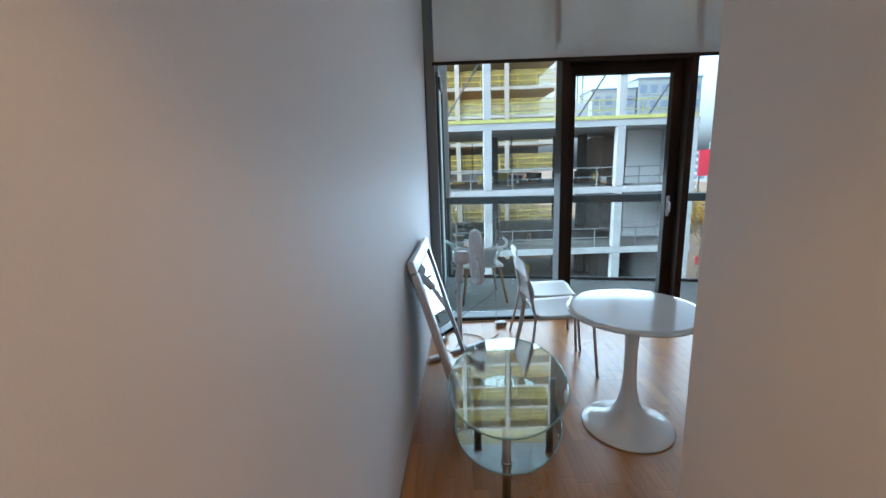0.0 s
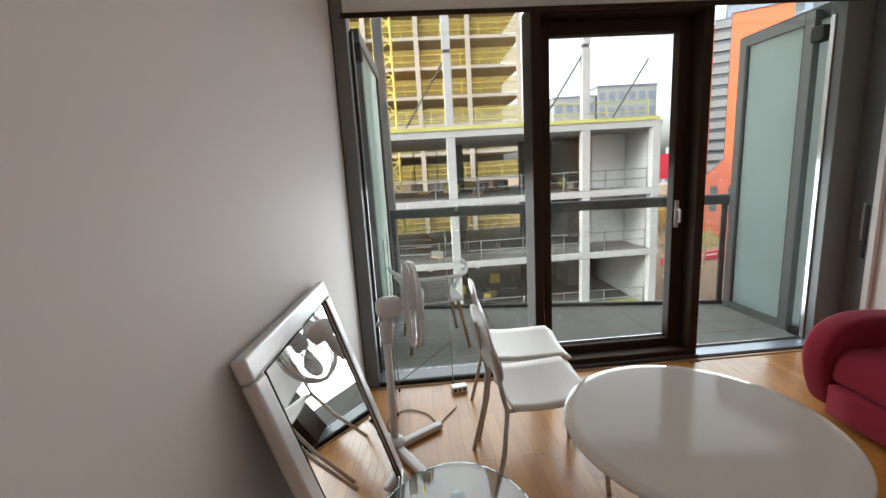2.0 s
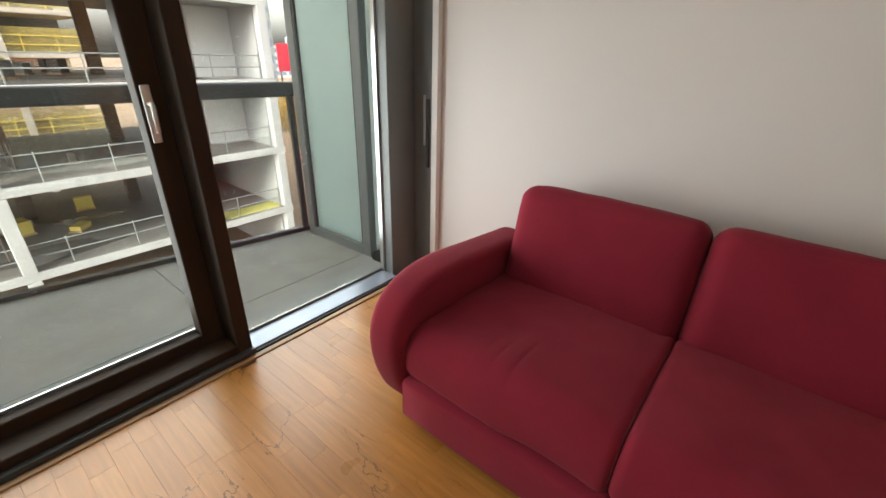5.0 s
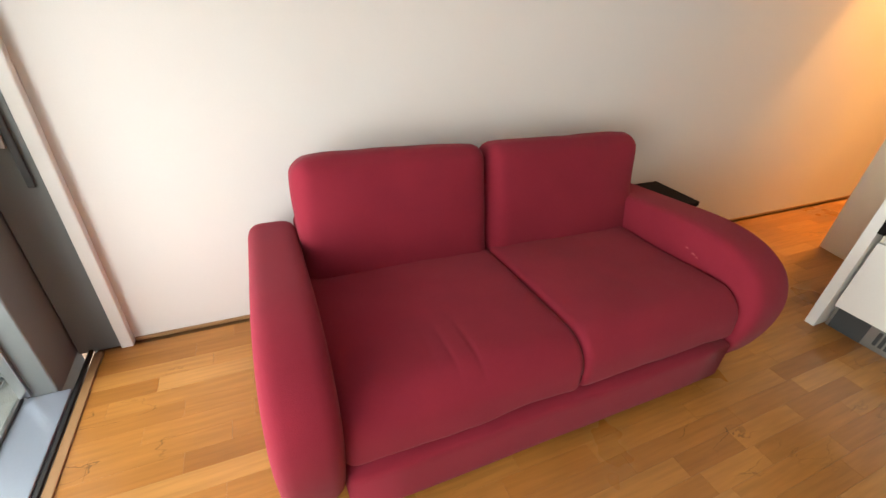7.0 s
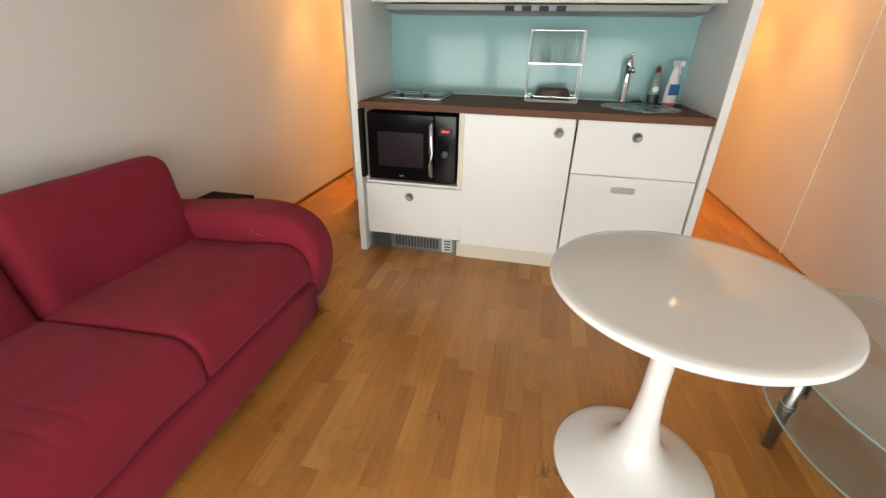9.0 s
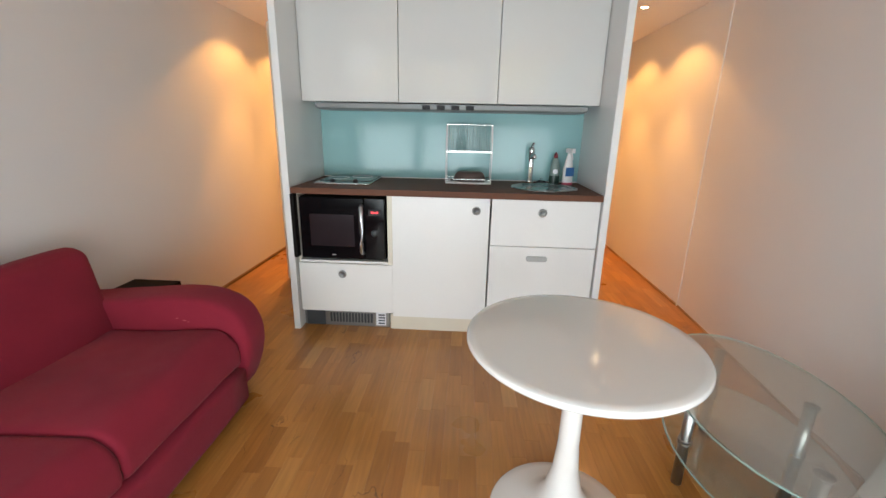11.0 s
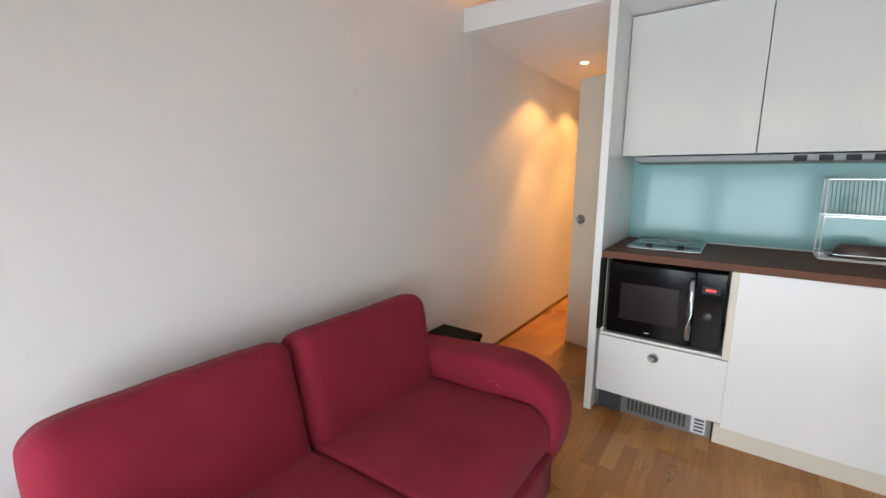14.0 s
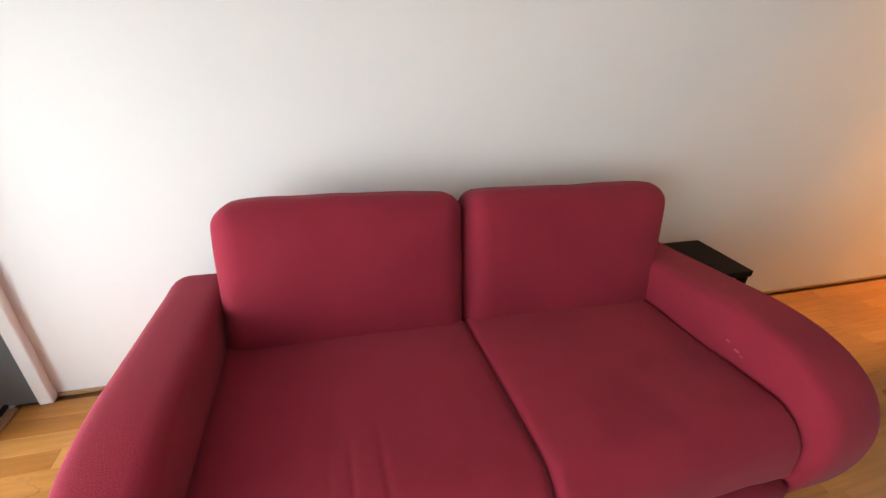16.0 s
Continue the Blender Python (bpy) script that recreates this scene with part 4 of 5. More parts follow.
head = part("spray_head", slab(-0.014, -0.03, 0.215, 0.014, 0.05, 0.245, 0.006), M_PLASTIC, spray)
part("trigger", tube([(0, 0.03, 0.215), (0, 0.035, 0.195), (0, 0.045, 0.175)], 0.004), M_PLASTIC, head)

rack = thing("dish_rack", 1.665, -0.45, 0.9357, 0, "two-tier white wire dish rack on the worktop", "dish rack")
for sx in (-0.152, 0.152):
    part("side_frame", tube([(sx, 0.06, 0.004), (sx, 0.06, 0.2), (sx, 0.0, 0.385), (sx, -0.1, 0.385), (sx, -0.1, 0.004)], 0.004, sides=6, closed=True), M_PLASTIC, rack)
for zz, yy in ((0.21, 0.058), (0.385, 0.0), (0.21, -0.1), (0.385, -0.1), (0.03, 0.06), (0.03, -0.1)):
    part("cross_bar", rod((-0.152, yy, zz), (0.152, yy, zz), 0.0035, sides=6), M_STEEL, rack)
for k in range(19):
    x = -0.135 + k * 0.015
    part("wire", tube([(x, 0.056, 0.212), (x, -0.002, 0.383)], 0.0018, sides=5), M_STEEL, rack)
part("drip_tray", slab(-0.15, -0.1, 0.0, 0.15, 0.07, 0.012, 0.004), M_PLASTIC, rack, "white drip tray")
pan = thing("upturned_pan", 1.655, -0.455, 0.949, 0, "upturned dark brown pan drying in the rack", "pan")
part("bowl", lathe([(0.11, 0.0), (0.112, 0.004), (0.1, 0.045), (0.085, 0.062), (0.07, 0.066)], sides=36, sy=0.55), M_PAN, pan, "", True)
part("handle", tube([(0.105, 0.02, 0.008), (0.125, 0.05, 0.012), (0.12, 0.075, 0.012)], 0.007), M_BLACK, pan)
glass = thing("wine_glass", 1.72, -0.53, 1.15, 0, "upside-down wine glass on the rack", "glass")
g = part("bowl", lathe([(0.008, 0.1), (0.03, 0.09), (0.036, 0.05), (0.03, 0.0), (0.028, 0.0), (0.033, 0.05), (0.02, 0.085)], sides=20), M_PANE, glass, "", True)
g.visible_shadow = False
g = part("stem", rod((0, 0, 0.1), (0, 0, 0.17), 0.003), M_PANE, glass)
g = part("foot", lathe([(0.03, 0.17), (0.03, 0.173)], sides=20), M_PANE, glass)

# ---- sofa ----
sofa = thing("sofa", label="two-seat crimson fabric sofa with rounded arms against the wall", category="sofa")
ARM = smooth_line([(3.56, 0.03), (3.2, 0.03), (2.84, 0.03), (2.74, 0.05), (2.685, 0.15), (2.655, 0.28), (2.665, 0.39), (2.72, 0.475), (2.83, 0.527), (2.98, 0.54), (3.2, 0.52), (3.45, 0.495), (3.55, 0.48), (3.58, 0.4), (3.58, 0.15)], 6)
part("armrest", loft(ARM, 2.167, 2.328, 0.045), M_SOFA, sofa, "", True)
part("armrest", loft(ARM, 0.585, 0.785, 0.045), M_SOFA, sofa, "", True)
part("base_panel", cushion(0.43, 0.695, 0.09, 0.025, n=8, lump=0.003), M_SOFA, sofa, "", True, pose(3.098, 1.477, 0.122))
part("back_frame", slab(3.45, 0.78, 0.05, 3.60, 2.17, 0.5, 0.03), M_SOFA, sofa)
SEAM = 1.466
for k, (ya, yb) in enumerate(((0.782, SEAM), (SEAM, 2.172))):
    mid, half = (ya + yb) / 2, (yb - ya) / 2 + 0.001
    c = part("seat_cushion", pad(0.645, 0.185, half, crown=0.014, lump=0.007, seed=k * 7.0, crease=0.0032 if k else 0.0), M_SOFA, sofa, "", True, pose(3.012, mid, 0.29, 0, 3))
    ridge = [(x, z) for x, z in pad_profile(0.645, 0.185, 0.012) if z > -0.07 and x < 0.3]
    part("piping", tube([(x, -half + 0.004, z) for x, z in ridge], 0.0045, sides=6), M_SEAM, c, "dark seam piping")
for k, (ya, yb) in enumerate(((0.715, SEAM - 0.002), (SEAM, 2.168))):
    part("back_cushion", cushion(0.085, (yb - ya) / 2 + 0.001, 0.235, 0.062, top=0.006, front=0.014, n=28, lump=0.006, seed=3 + k * 5.0), M_SOFA, sofa, "", True, pose(3.415, (ya + yb) / 2, 0.515, 0, 14))
for x, z, w in ((2.968, 0.44, 0.008), (2.935, 0.43, 0.010), (2.918, 0.424, 0.006)):
    part("lint_mark", lathe([(w, 0.0), (w * 0.8, 0.0015)], sides=9, sy=0.4), M_LINT, sofa, "pale worn mark on the arm", False, pose(x, 0.7855, z, -90, 0, 0))
for fx in (2.86, 3.5):
    for fy in (0.66, 2.27):
        part("foot", rod((fx, fy, 0), (fx, fy, 0.04), 0.025, sides=14), M_BEECH, sofa)

side = thing("side_table", 3.455, 0.36, 0, 0, "small black side table beside the sofa", "side table")
part("top", slab(-0.14, -0.10, 0.385, 0.14, 0.1, 0.412, 0.004), M_BLACKMAT, side)
for fx in (-0.12, 0.12):
    for fy in (-0.08, 0.08):
        part("leg", slab(fx - 0.014, fy - 0.014, 0, fx + 0.014, fy + 0.014, 0.385, 0.002), M_BLACKMAT, side)
part("lower_shelf", slab(-0.105, -0.065, 0.12, 0.105, 0.065, 0.135, 0.002), M_BLACKMAT, side)

# ---- pedestal table ----
table = thing("pedestal_table", 1.313, 1.29, 0, 0, "round white tulip pedestal table with a glossy top", "table")
R = 0.346
part("tabletop", lathe([(0.05, 0.667), (R - 0.03, 0.667), (R - 0.008, 0.673), (R, 0.683), (R - 0.001, 0.691), (R - 0.006, 0.696), (R - 0.03, 0.697), (0.02, 0.697)], sides=96), M_TABLE, table, "", True)
part("pedestal", lathe([(0.242, 0.0), (0.245, 0.006), (0.24, 0.012), (0.2, 0.028), (0.14, 0.05), (0.09, 0.085), (0.06, 0.14), (0.042, 0.22), (0.034, 0.32), (0.033, 0.44), (0.038, 0.54), (0.052, 0.61), (0.075, 0.662), (0.08, 0.666)], sides=64), M_TABLE, table, "", True)

# ---- oval glass coffee table ----
coffee = thing("coffee_table", 0.612, 1.122, 0, -9, "oval two-tier glass coffee table with chrome legs", "coffee table")


def oval(hx, hy, z0, z1):
    return lathe([(0.02, z0), (1 - 0.01, z0), (1, z0 + 0.002), (1, z1 - 0.002), (1 - 0.01, z1), (0.02, z1)], sides=72, sx=hx, sy=hy)


for nm, hx, hy, z0, z1 in (("glass_top", 0.295, 0.485, 0.40, 0.41), ("glass_shelf", 0.27, 0.42, 0.185, 0.193)):
    g = part(nm, oval(hx, hy, z0, z1), M_TOPGLASS, coffee, "greenish clear glass")
    g.visible_shadow = False
    part("glass_edge", tube([((hx + 0.001) * math.cos(a * math.tau / 72), (hy + 0.001) * math.sin(a * math.tau / 72), (z0 + z1) / 2) for a in range(72)], 0.0035, sides=6, closed=True), M_GLASSEDGE, g, "green polished edge")
for lx, ly in ((0.0, 0.34), (0.216, 0.009), (-0.156, -0.006), (0.0, -0.35)):
    leg = part("leg", rod((lx, ly, 0.0), (lx, ly, 0.399), 0.019, sides=20), M_TUBE, coffee, "chrome tube leg", True)
    for zz in (0.178, 0.195, 0.393):
        part("collar", rod((lx, ly, zz), (lx, ly, zz + 0.006), 0.025, sides=20), M_TUBE, leg, "", True)

# ---- mirror leaning on the wall ----
mir = thing("leaning_mirror", 0.425, 1.285, 0.004, -3, "large silver framed mirror leaning on the wall", "mirror", ry=-16.5)
L_, H_ = 0.76, 1.02
part("frame_bar", slab(-0.03, 0, 0, 0.012, L_, 0.07, 0.012, segments=3), M_SILVER, mir)
part("frame_bar", slab(-0.03, 0, H_ - 0.07, 0.012, L_, H_, 0.012, segments=3), M_SILVER, mir)
part("frame_bar", slab(-0.03, 0, 0.0705, 0.012, 0.07, H_ - 0.0705, 0.012, segments=3), M_SILVER, mir)
part("frame_bar", slab(-0.03, L_ - 0.07, 0.0705, 0.012, L_, H_ - 0.0705, 0.012, segments=3), M_SILVER, mir)
part("inner_lip", tube([(0.008, 0.072, 0.072), (0.008, L_ - 0.072, 0.072), (0.008, L_ - 0.072, H_ - 0.072), (0.008, 0.072, H_ - 0.072)], 0.004, sides=6, closed=True), M_BLACK, mir, "dark inner lip")
part("mirror_glass", slab(-0.008, 0.055, 0.055, 0.0, L_ - 0.055, H_ - 0.055), M_MIRROR, mir, "silvered glass")
part("backing", slab(-0.026, 0.03, 0.03, -0.009, L_ - 0.03, H_ - 0.03), M_BROWN, mir)


# ---- stacking chairs ----
def bent_sheet(line, half_w, thick, name, parent, mat, corner=0.04):
    """A bent sheet: a side line of (x, z) swept across y, corners rounded at both ends."""
    pts = smooth_line(line, 6, False)
    n = len(pts)
    bm = bmesh.new()
    grid = []
    for i, p in enumerate(pts):
        a, b = pts[max(0, i - 1)], pts[min(n - 1, i + 1)]
        d = (b - a).normalized()
        nrm = Vector((-d.y, d.x))
        dist = min(sum((pts[k + 1] - pts[k]).length for k in range(i)), sum((pts[k + 1] - pts[k]).length for k in range(i, n - 1)))
        w = half_w
        if dist < corner:
            w = half_w - corner + math.sqrt(max(corner ** 2 - (corner - dist) ** 2, 0))
        row = []
        for j in range(9):
            y = -w + 2 * w * j / 8
            dip = 0.012 * (1 - (2 * j / 8 - 1) ** 2)
            row.append((bm.verts.new((p.x + nrm.x * (thick / 2 - dip), y, p.y + nrm.y * (thick / 2 - dip))), bm.verts.new((p.x + nrm.x * (-thick / 2 - dip), y, p.y + nrm.y * (-thick / 2 - dip)))))
        grid.append(row)
    for i in range(n - 1):
        for j in range(8):
            for s in (0, 1):
                bm.faces.new((grid[i][j][s], grid[i][j + 1][s], grid[i + 1][j + 1][s], grid[i + 1][j][s]))
        for j in (0, 8):
            bm.faces.new((grid[i][j][0], grid[i + 1][j][0], grid[i + 1][j][1], grid[i][j][1]))
    for i in (0, n - 1):
        for j in range(8):
            bm.faces.new((grid[i][j][0], grid[i][j + 1][0], grid[i][j + 1][1], grid[i][j][1]))
    return part(name, bm, mat, parent, "", True)


def stacking_chair(x, y, rz):
    c = thing("dining_chair", x, y, 0, rz, "white stacking chair with moulded seat and metal legs", "chair", "white dining chairs")
    bent_sheet([(-0.165, 0.452), (-0.05, 0.444), (0.1, 0.449), (0.19, 0.452), (0.205, 0.442), (0.232, 0.425)], 0.205, 0.012, "seat", c, M_CHAIR, 0.03)
    bent_sheet([(-0.212, 0.535), (-0.205, 0.62), (-0.24, 0.72), (-0.252, 0.80)], 0.19, 0.012, "backrest", c, M_CHAIR, 0.07)
    for s in (-1, 1):
        part("front_leg", tube([(0.13, s * 0.165, 0.436), (0.2, s * 0.175, 0.425), (0.215, s * 0.18, 0.39), (0.245, s * 0.205, 0.0)], 0.0105), M_CHAIRLEG, c, "", True)
        part("rear_leg", tube([(-0.235, s * 0.165, 0.70), (-0.2, s * 0.178, 0.5), (-0.185, s * 0.18, 0.44), (-0.205, s * 0.188, 0.25), (-0.265, s * 0.2, 0.0)], 0.0105), M_CHAIRLEG, c, "", True)
        part("side_rail", tube([(0.13, s * 0.165, 0.436), (-0.18, s * 0.178, 0.436)], 0.009), M_CHAIRLEG, c, "", True)
    return c


chair = stacking_chair(1.085, 2.02, 3)
copy_thing(chair, pose(1.12, 2.46, 0, 0, 0, -3))

# ---- pedestal fan ----
fan = thing("pedestal_fan", 0.41, 2.27, 0, 0, "white pedestal fan on a cross base", "fan")
for a in (32, -58):
    part("foot_bar", slab(-0.29, -0.022, 0.004, 0.29, 0.022, 0.036, 0.008), M_FANPLASTIC, fan, "", False, pose(0, 0, 0 if a > 0 else 0.001, 0, 0, a))
part("hub", lathe([(0.05, 0.036), (0.045, 0.06), (0.026, 0.075)], sides=24), M_FANPLASTIC, fan, "", True)
part("pole", tube([(0, 0, 0.05), (0, 0, 0.66)], 0.019, sides=14), M_FANPLASTIC, fan, "", True)
part("neck", tube([(0, 0, 0.6), (0.012, 0, 0.68), (0.012, 0, 0.76)], 0.031, sides=14), M_FANPLASTIC, fan, "", True)
HEAD = pose(0.02, 0, 0.775, 0, 0, 8)
part("motor", cushion(0.066, 0.05, 0.05, 0.04, n=8), M_FANPLASTIC, fan, "", True, HEAD @ pose(0.005, 0, 0))
for nm, off, depth in (("front_grille", 0.138, 0.03), ("rear_grille", 0.10, -0.02)):
    bm = bmesh.new()
    for r in (0.045, 0.08, 0.115, 0.15, 0.18, 0.205):
        bulge = depth * (1 - (r / 0.205) ** 2)
        tube([(off + bulge, r * math.cos(k * math.tau / 40), r * math.sin(k * math.tau / 40)) for k in range(40)], 0.0018 if r < 0.2 else 0.004, bm, 5, True)
    for k in range(56):
        a = k * math.tau / 56
        tube([(off + depth * (1 - (r / 0.205) ** 2), r * math.cos(a), r * math.sin(a)) for r in (0.04, 0.1, 0.155, 0.205)], 0.0014, bm, 4)
    part(nm, bm, M_FANPLASTIC, fan, "white wire guard", False, HEAD)
part("rim", tube([(0.119, 0.207 * math.cos(k * math.tau / 48), 0.207 * math.sin(k * math.tau / 48)) for k in range(48)], 0.009, None, 8, True), M_FANPLASTIC, fan, "", True, HEAD)
for k in range(3):
    bm = bmesh.new()
    a0 = k * math.tau / 3
    grid = [[bm.verts.new((0.118 + 0.03 * (s - 0.5), r * math.cos(a0 + (s - 0.5) * w), r * math.sin(a0 + (s - 0.5) * w))) for s in (0, 0.25, 0.5, 0.75, 1)] for r, w in ((0.03, 0.9), (0.07, 1.1), (0.12, 1.2), (0.165, 1.05), (0.18, 0.6))]
    for a, b in zip(grid, grid[1:]):
        for j in range(4):
            bm.faces.new((a[j], a[j + 1], b[j + 1], b[j]))
    bl = part("blade", bm, M_FANPLASTIC, fan, "pale plastic blade", True, HEAD)
    bl.modifiers.new("thickness", "SOLIDIFY").thickness = 0.003
part("spinner", lathe([(0.032, 0.12), (0.03, 0.165), (0.018, 0.178)], sides=20), M_FANPLASTIC, fan, "", True, HEAD @ pose(0, 0, 0, 0, 90))
part("badge", lathe([(0.035, 0.165), (0.035, 0.171)], sides=24), M_FANPLASTIC, fan, "", True, HEAD @ pose(0, 0, 0, 0, 90))
part("knob", rod((-0.02, 0, 0.69), (-0.045, 0, 0.69), 0.012), M_FANPLASTIC, fan)
cable = thing("fan_cable", 0, 0, 0, 0, "dark power cable looping over the floor", "cable")
part("wire", tube([(p.x, p.y, 0.006) for p in smooth_line([(0.43, 2.30), (0.35, 2.5), (0.45, 2.62), (0.58, 2.56), (0.64, 2.45), (0.7, 2.52), (0.76, 2.6)], 6, False)], 0.0035, sides=6), M_BROWN, cable, "", True)

# ---- clothes airer by the window ----
airer = thing("clothes_airer", 0.58, 2.72, 0, 0, "thin white wire clothes airer with three tiers", "clothes airer")
for px, py in ((-0.17, -0.14), (-0.17, 0.14), (0.19, 0.17)):
    part("upright", rod((px, py, 0.008), (px, py, 1.06), 0.0025, sides=8), M_KNOB, airer)
    part("rubber_foot", rod((px, py, 0), (px, py, 0.02), 0.008, sides=8), M_BLACK, airer)
for zz in (0.47, 0.76, 1.0):
    tier = part("tier_frame", tube([(-0.17, -0.14, zz), (0.19, -0.13, zz), (0.19, 0.17, zz), (-0.17, 0.14, zz)], 0.0017, sides=6, closed=True), M_KNOB, airer)
    for k in range(1, 4):
        part("drying_wire", rod((-0.17, -0.14 + 0.07 * k, zz), (0.19, -0.13 + 0.075 * k, zz), 0.001, sides=5), M_KNOB, tier)
part("brace", rod((-0.17, 0.14, 0.06), (0.19, 0.17, 0.3), 0.003, sides=6), M_KNOB, airer)
remote = thing("white_plug_box", 0.80, 2.80, 0, 8, "small white box with dark sockets on the floor", "power strip")
part("case", slab(-0.05, -0.03, 0, 0.05, 0.03, 0.04, 0.006), M_PLASTIC, remote)
for k in range(3):
    part("socket", slab(-0.04 + k * 0.03, -0.0315, 0.012, -0.022 + k * 0.03, -0.0302, 0.03), M_BLACK, remote)

# ---- balcony armchair ----
arm = thing("balcony_armchair", 0.70, 3.78, -0.055, 8, "white plastic armchair with wooden legs on the balcony", "armchair")
part("seat", cushion(0.22, 0.21, 0.016, 0.014, n=8), M_ARMWHITE, arm, "", True, pose(0, 0, 0.42))
part("arm_hoop", tube([(p.x, p.y, 0.625 + (0.02 if abs(p.x) > 0.28 else 0)) for p in smooth_line([(-0.34, 0.24), (-0.32, 0.02), (-0.22, -0.19), (0.0, -0.25), (0.22, -0.19), (0.32, 0.02), (0.34, 0.24)], 7, False)], 0.017, sides=10), M_ARMWHITE, arm, "", True)
bm = bmesh.new()
back = [[bm.verts.new((s * (0.10 + 0.06 * abs(t - 0.4)), -0.21 - 0.04 * t, 0.42 + 0.2 * t)) for s in (-1, -0.5, 0, 0.5, 1)] for t in (0, 0.25, 0.5, 0.75, 1)]
for a, b in zip(back, back[1:]):
    for j in range(4):
        bm.faces.new((a[j], a[j + 1], b[j + 1], b[j]))
sp = part("back_splat", bm, M_LOUVRE, arm, "", True)
sp.modifiers.new("thickness", "SOLIDIFY").thickness = 0.014
for sx in (-1, 1):
    part("arm_support", tube([(sx * 0.31, 0.0, 0.62), (sx * 0.25, 0.08, 0.52), (sx * 0.215, 0.13, 0.42)], 0.015), M_ARMWHITE, arm, "", True)
    for sy in (-1, 1):
        part("leg", rod((sx * 0.18, sy * 0.16, 0.41), (sx * 0.25, sy * 0.23, 0), 0.017, r2=0.012, sides=12), M_BEECH, arm, "wooden leg", True)

# ---- outside: ground, building site, distance ----
bm = bmesh.new()
bmesh.ops.create_grid(bm, x_segments=60, y_segments=60, size=600)
for q in bm.verts:
    d = math.hypot(q.co.x, q.co.y)
    q.co.z = -11 + (noise.noise(q.co * 0.03) * 0.5 if d < 200 else 0)
structure("ground", bm, M_DIRT, "brown churned earth of a building site")

site = thing("concrete_frame_building", 0, 24, -11, 0, "unfinished concrete frame building with bare slabs and columns", "building")
LEVELS = [3.55, 7.15, 10.8, 14.6]
# Covered slabs take the shade-darkened concrete, the open top deck the plain one.
for k, z in enumerate(LEVELS):
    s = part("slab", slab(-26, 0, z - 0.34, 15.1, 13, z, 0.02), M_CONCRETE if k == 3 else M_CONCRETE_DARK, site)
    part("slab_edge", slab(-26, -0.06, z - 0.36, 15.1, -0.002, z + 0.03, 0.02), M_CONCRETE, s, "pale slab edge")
for k, cx in enumerate((-20, -12.4, -4.8, 2.9, 10.6, 14.75)):
    z0 = 0
    for z in LEVELS:
        part("column", slab(cx - 0.24, -0.12, z0, cx + 0.24, 0.36, z - 0.365, 0.03), M_CONCRETE, site)
        z0 = z + 0.032
    if cx < 14:
        part("column", slab(cx - 0.22, -0.1, z0, cx + 0.22, 0.34, z0 + 4.0, 0.03), M_CONCRETE, site)
        part("column_kicker", slab(cx - 0.15, -0.05, z0 + 4.0, cx + 0.15, 0.28, z0 + 4.16), M_GREYDARK, site)
        part("column", slab(cx - 0.22, -0.1, z0 + 4.16, cx + 0.22, 0.34, z0 + 7.2, 0.03), M_CONCRETE, site)
        part("prop", rod((cx - 0.2, 0.1, z0 + 3.6), (cx - 2.6, 0.1, z0), 0.05, sides=6), M_GREYDARK, site)
part("prop", rod((14.3, 0.2, 18.0), (12.1, 0.2, 14.64), 0.05, sides=6), M_GREYDARK, site)
# Inner columns, a far darker brown than the front row.
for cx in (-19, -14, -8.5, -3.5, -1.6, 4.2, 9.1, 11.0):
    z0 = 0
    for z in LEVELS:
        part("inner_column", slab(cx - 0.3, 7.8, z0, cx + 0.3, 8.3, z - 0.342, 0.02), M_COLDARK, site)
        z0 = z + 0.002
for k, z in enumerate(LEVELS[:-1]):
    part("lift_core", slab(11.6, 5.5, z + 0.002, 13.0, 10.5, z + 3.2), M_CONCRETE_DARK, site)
part("end_wall", slab(14.55, 0.5, 0, 14.75, 13, 14.2), M_CONCRETE, site, "pale precast end wall")
part("end_wall_return", slab(12.3, 3.0, 7.2, 14.5, 3.2, 14.2), M_LOUVRE, site, "pale wall panel")
part("deck_sheeting", slab(-26, 0.45, 14.602, 14.9, 0.9, 14.9, 0.02), M_YELLOWGREEN, site, "yellow-green edge sheeting")
part("deck_sheeting", slab(-26, -0.12, 14.64, 14.9, -0.07, 14.84, 0.01), M_YELLOWGREEN, site, "yellow-green edge board")
part("deck_sheeting", slab(11.2, 0.3, 3.552, 14.5, 1.4, 3.62, 0.01), M_YELLOWGREEN, site, "yellow-green edge sheeting")
for z in LEVELS:
    h0 = z + 0.03
    for zz in (0.55, 1.1):
        part("guard_rail", rod((-26, 0.25, h0 + zz), (14.4, 0.25, h0 + zz), 0.03, sides=6), M_YELLOWGREEN if z > 12 else M_GREY, site)
    for k in range(17):
        x = -25.6 + k * 2.5
        part("guard_post", rod((x, 0.25, h0 - 0.03), (x, 0.25, h0 + 1.2), 0.03, sides=6), M_YELLOWGREEN if z > 12 else M_GREY, site)
random.seed(9)
for k in range(26):
    z = random.choice(LEVELS[:3])
    cx, cy, r0 = random.uniform(-14, 12), random.uniform(1.2, 6.5), random.uniform(0.4, 1.5)
    bm = bmesh.new()
    rim = [bm.verts.new((cx + r0 * (1 + 0.35 * math.sin(3 * a + k)) * math.cos(a) * 1.7, cy + 0.6 * r0 * (1 + 0.3 * math.cos(2 * a + k)) * math.sin(a), z + 0.006)) for a in (i * math.tau / 20 for i in range(20))]
    bm.faces.new(rim)
    part("puddle", bm, M_WET if k % 3 else M_PAVER, site, "shallow puddle on the slab")
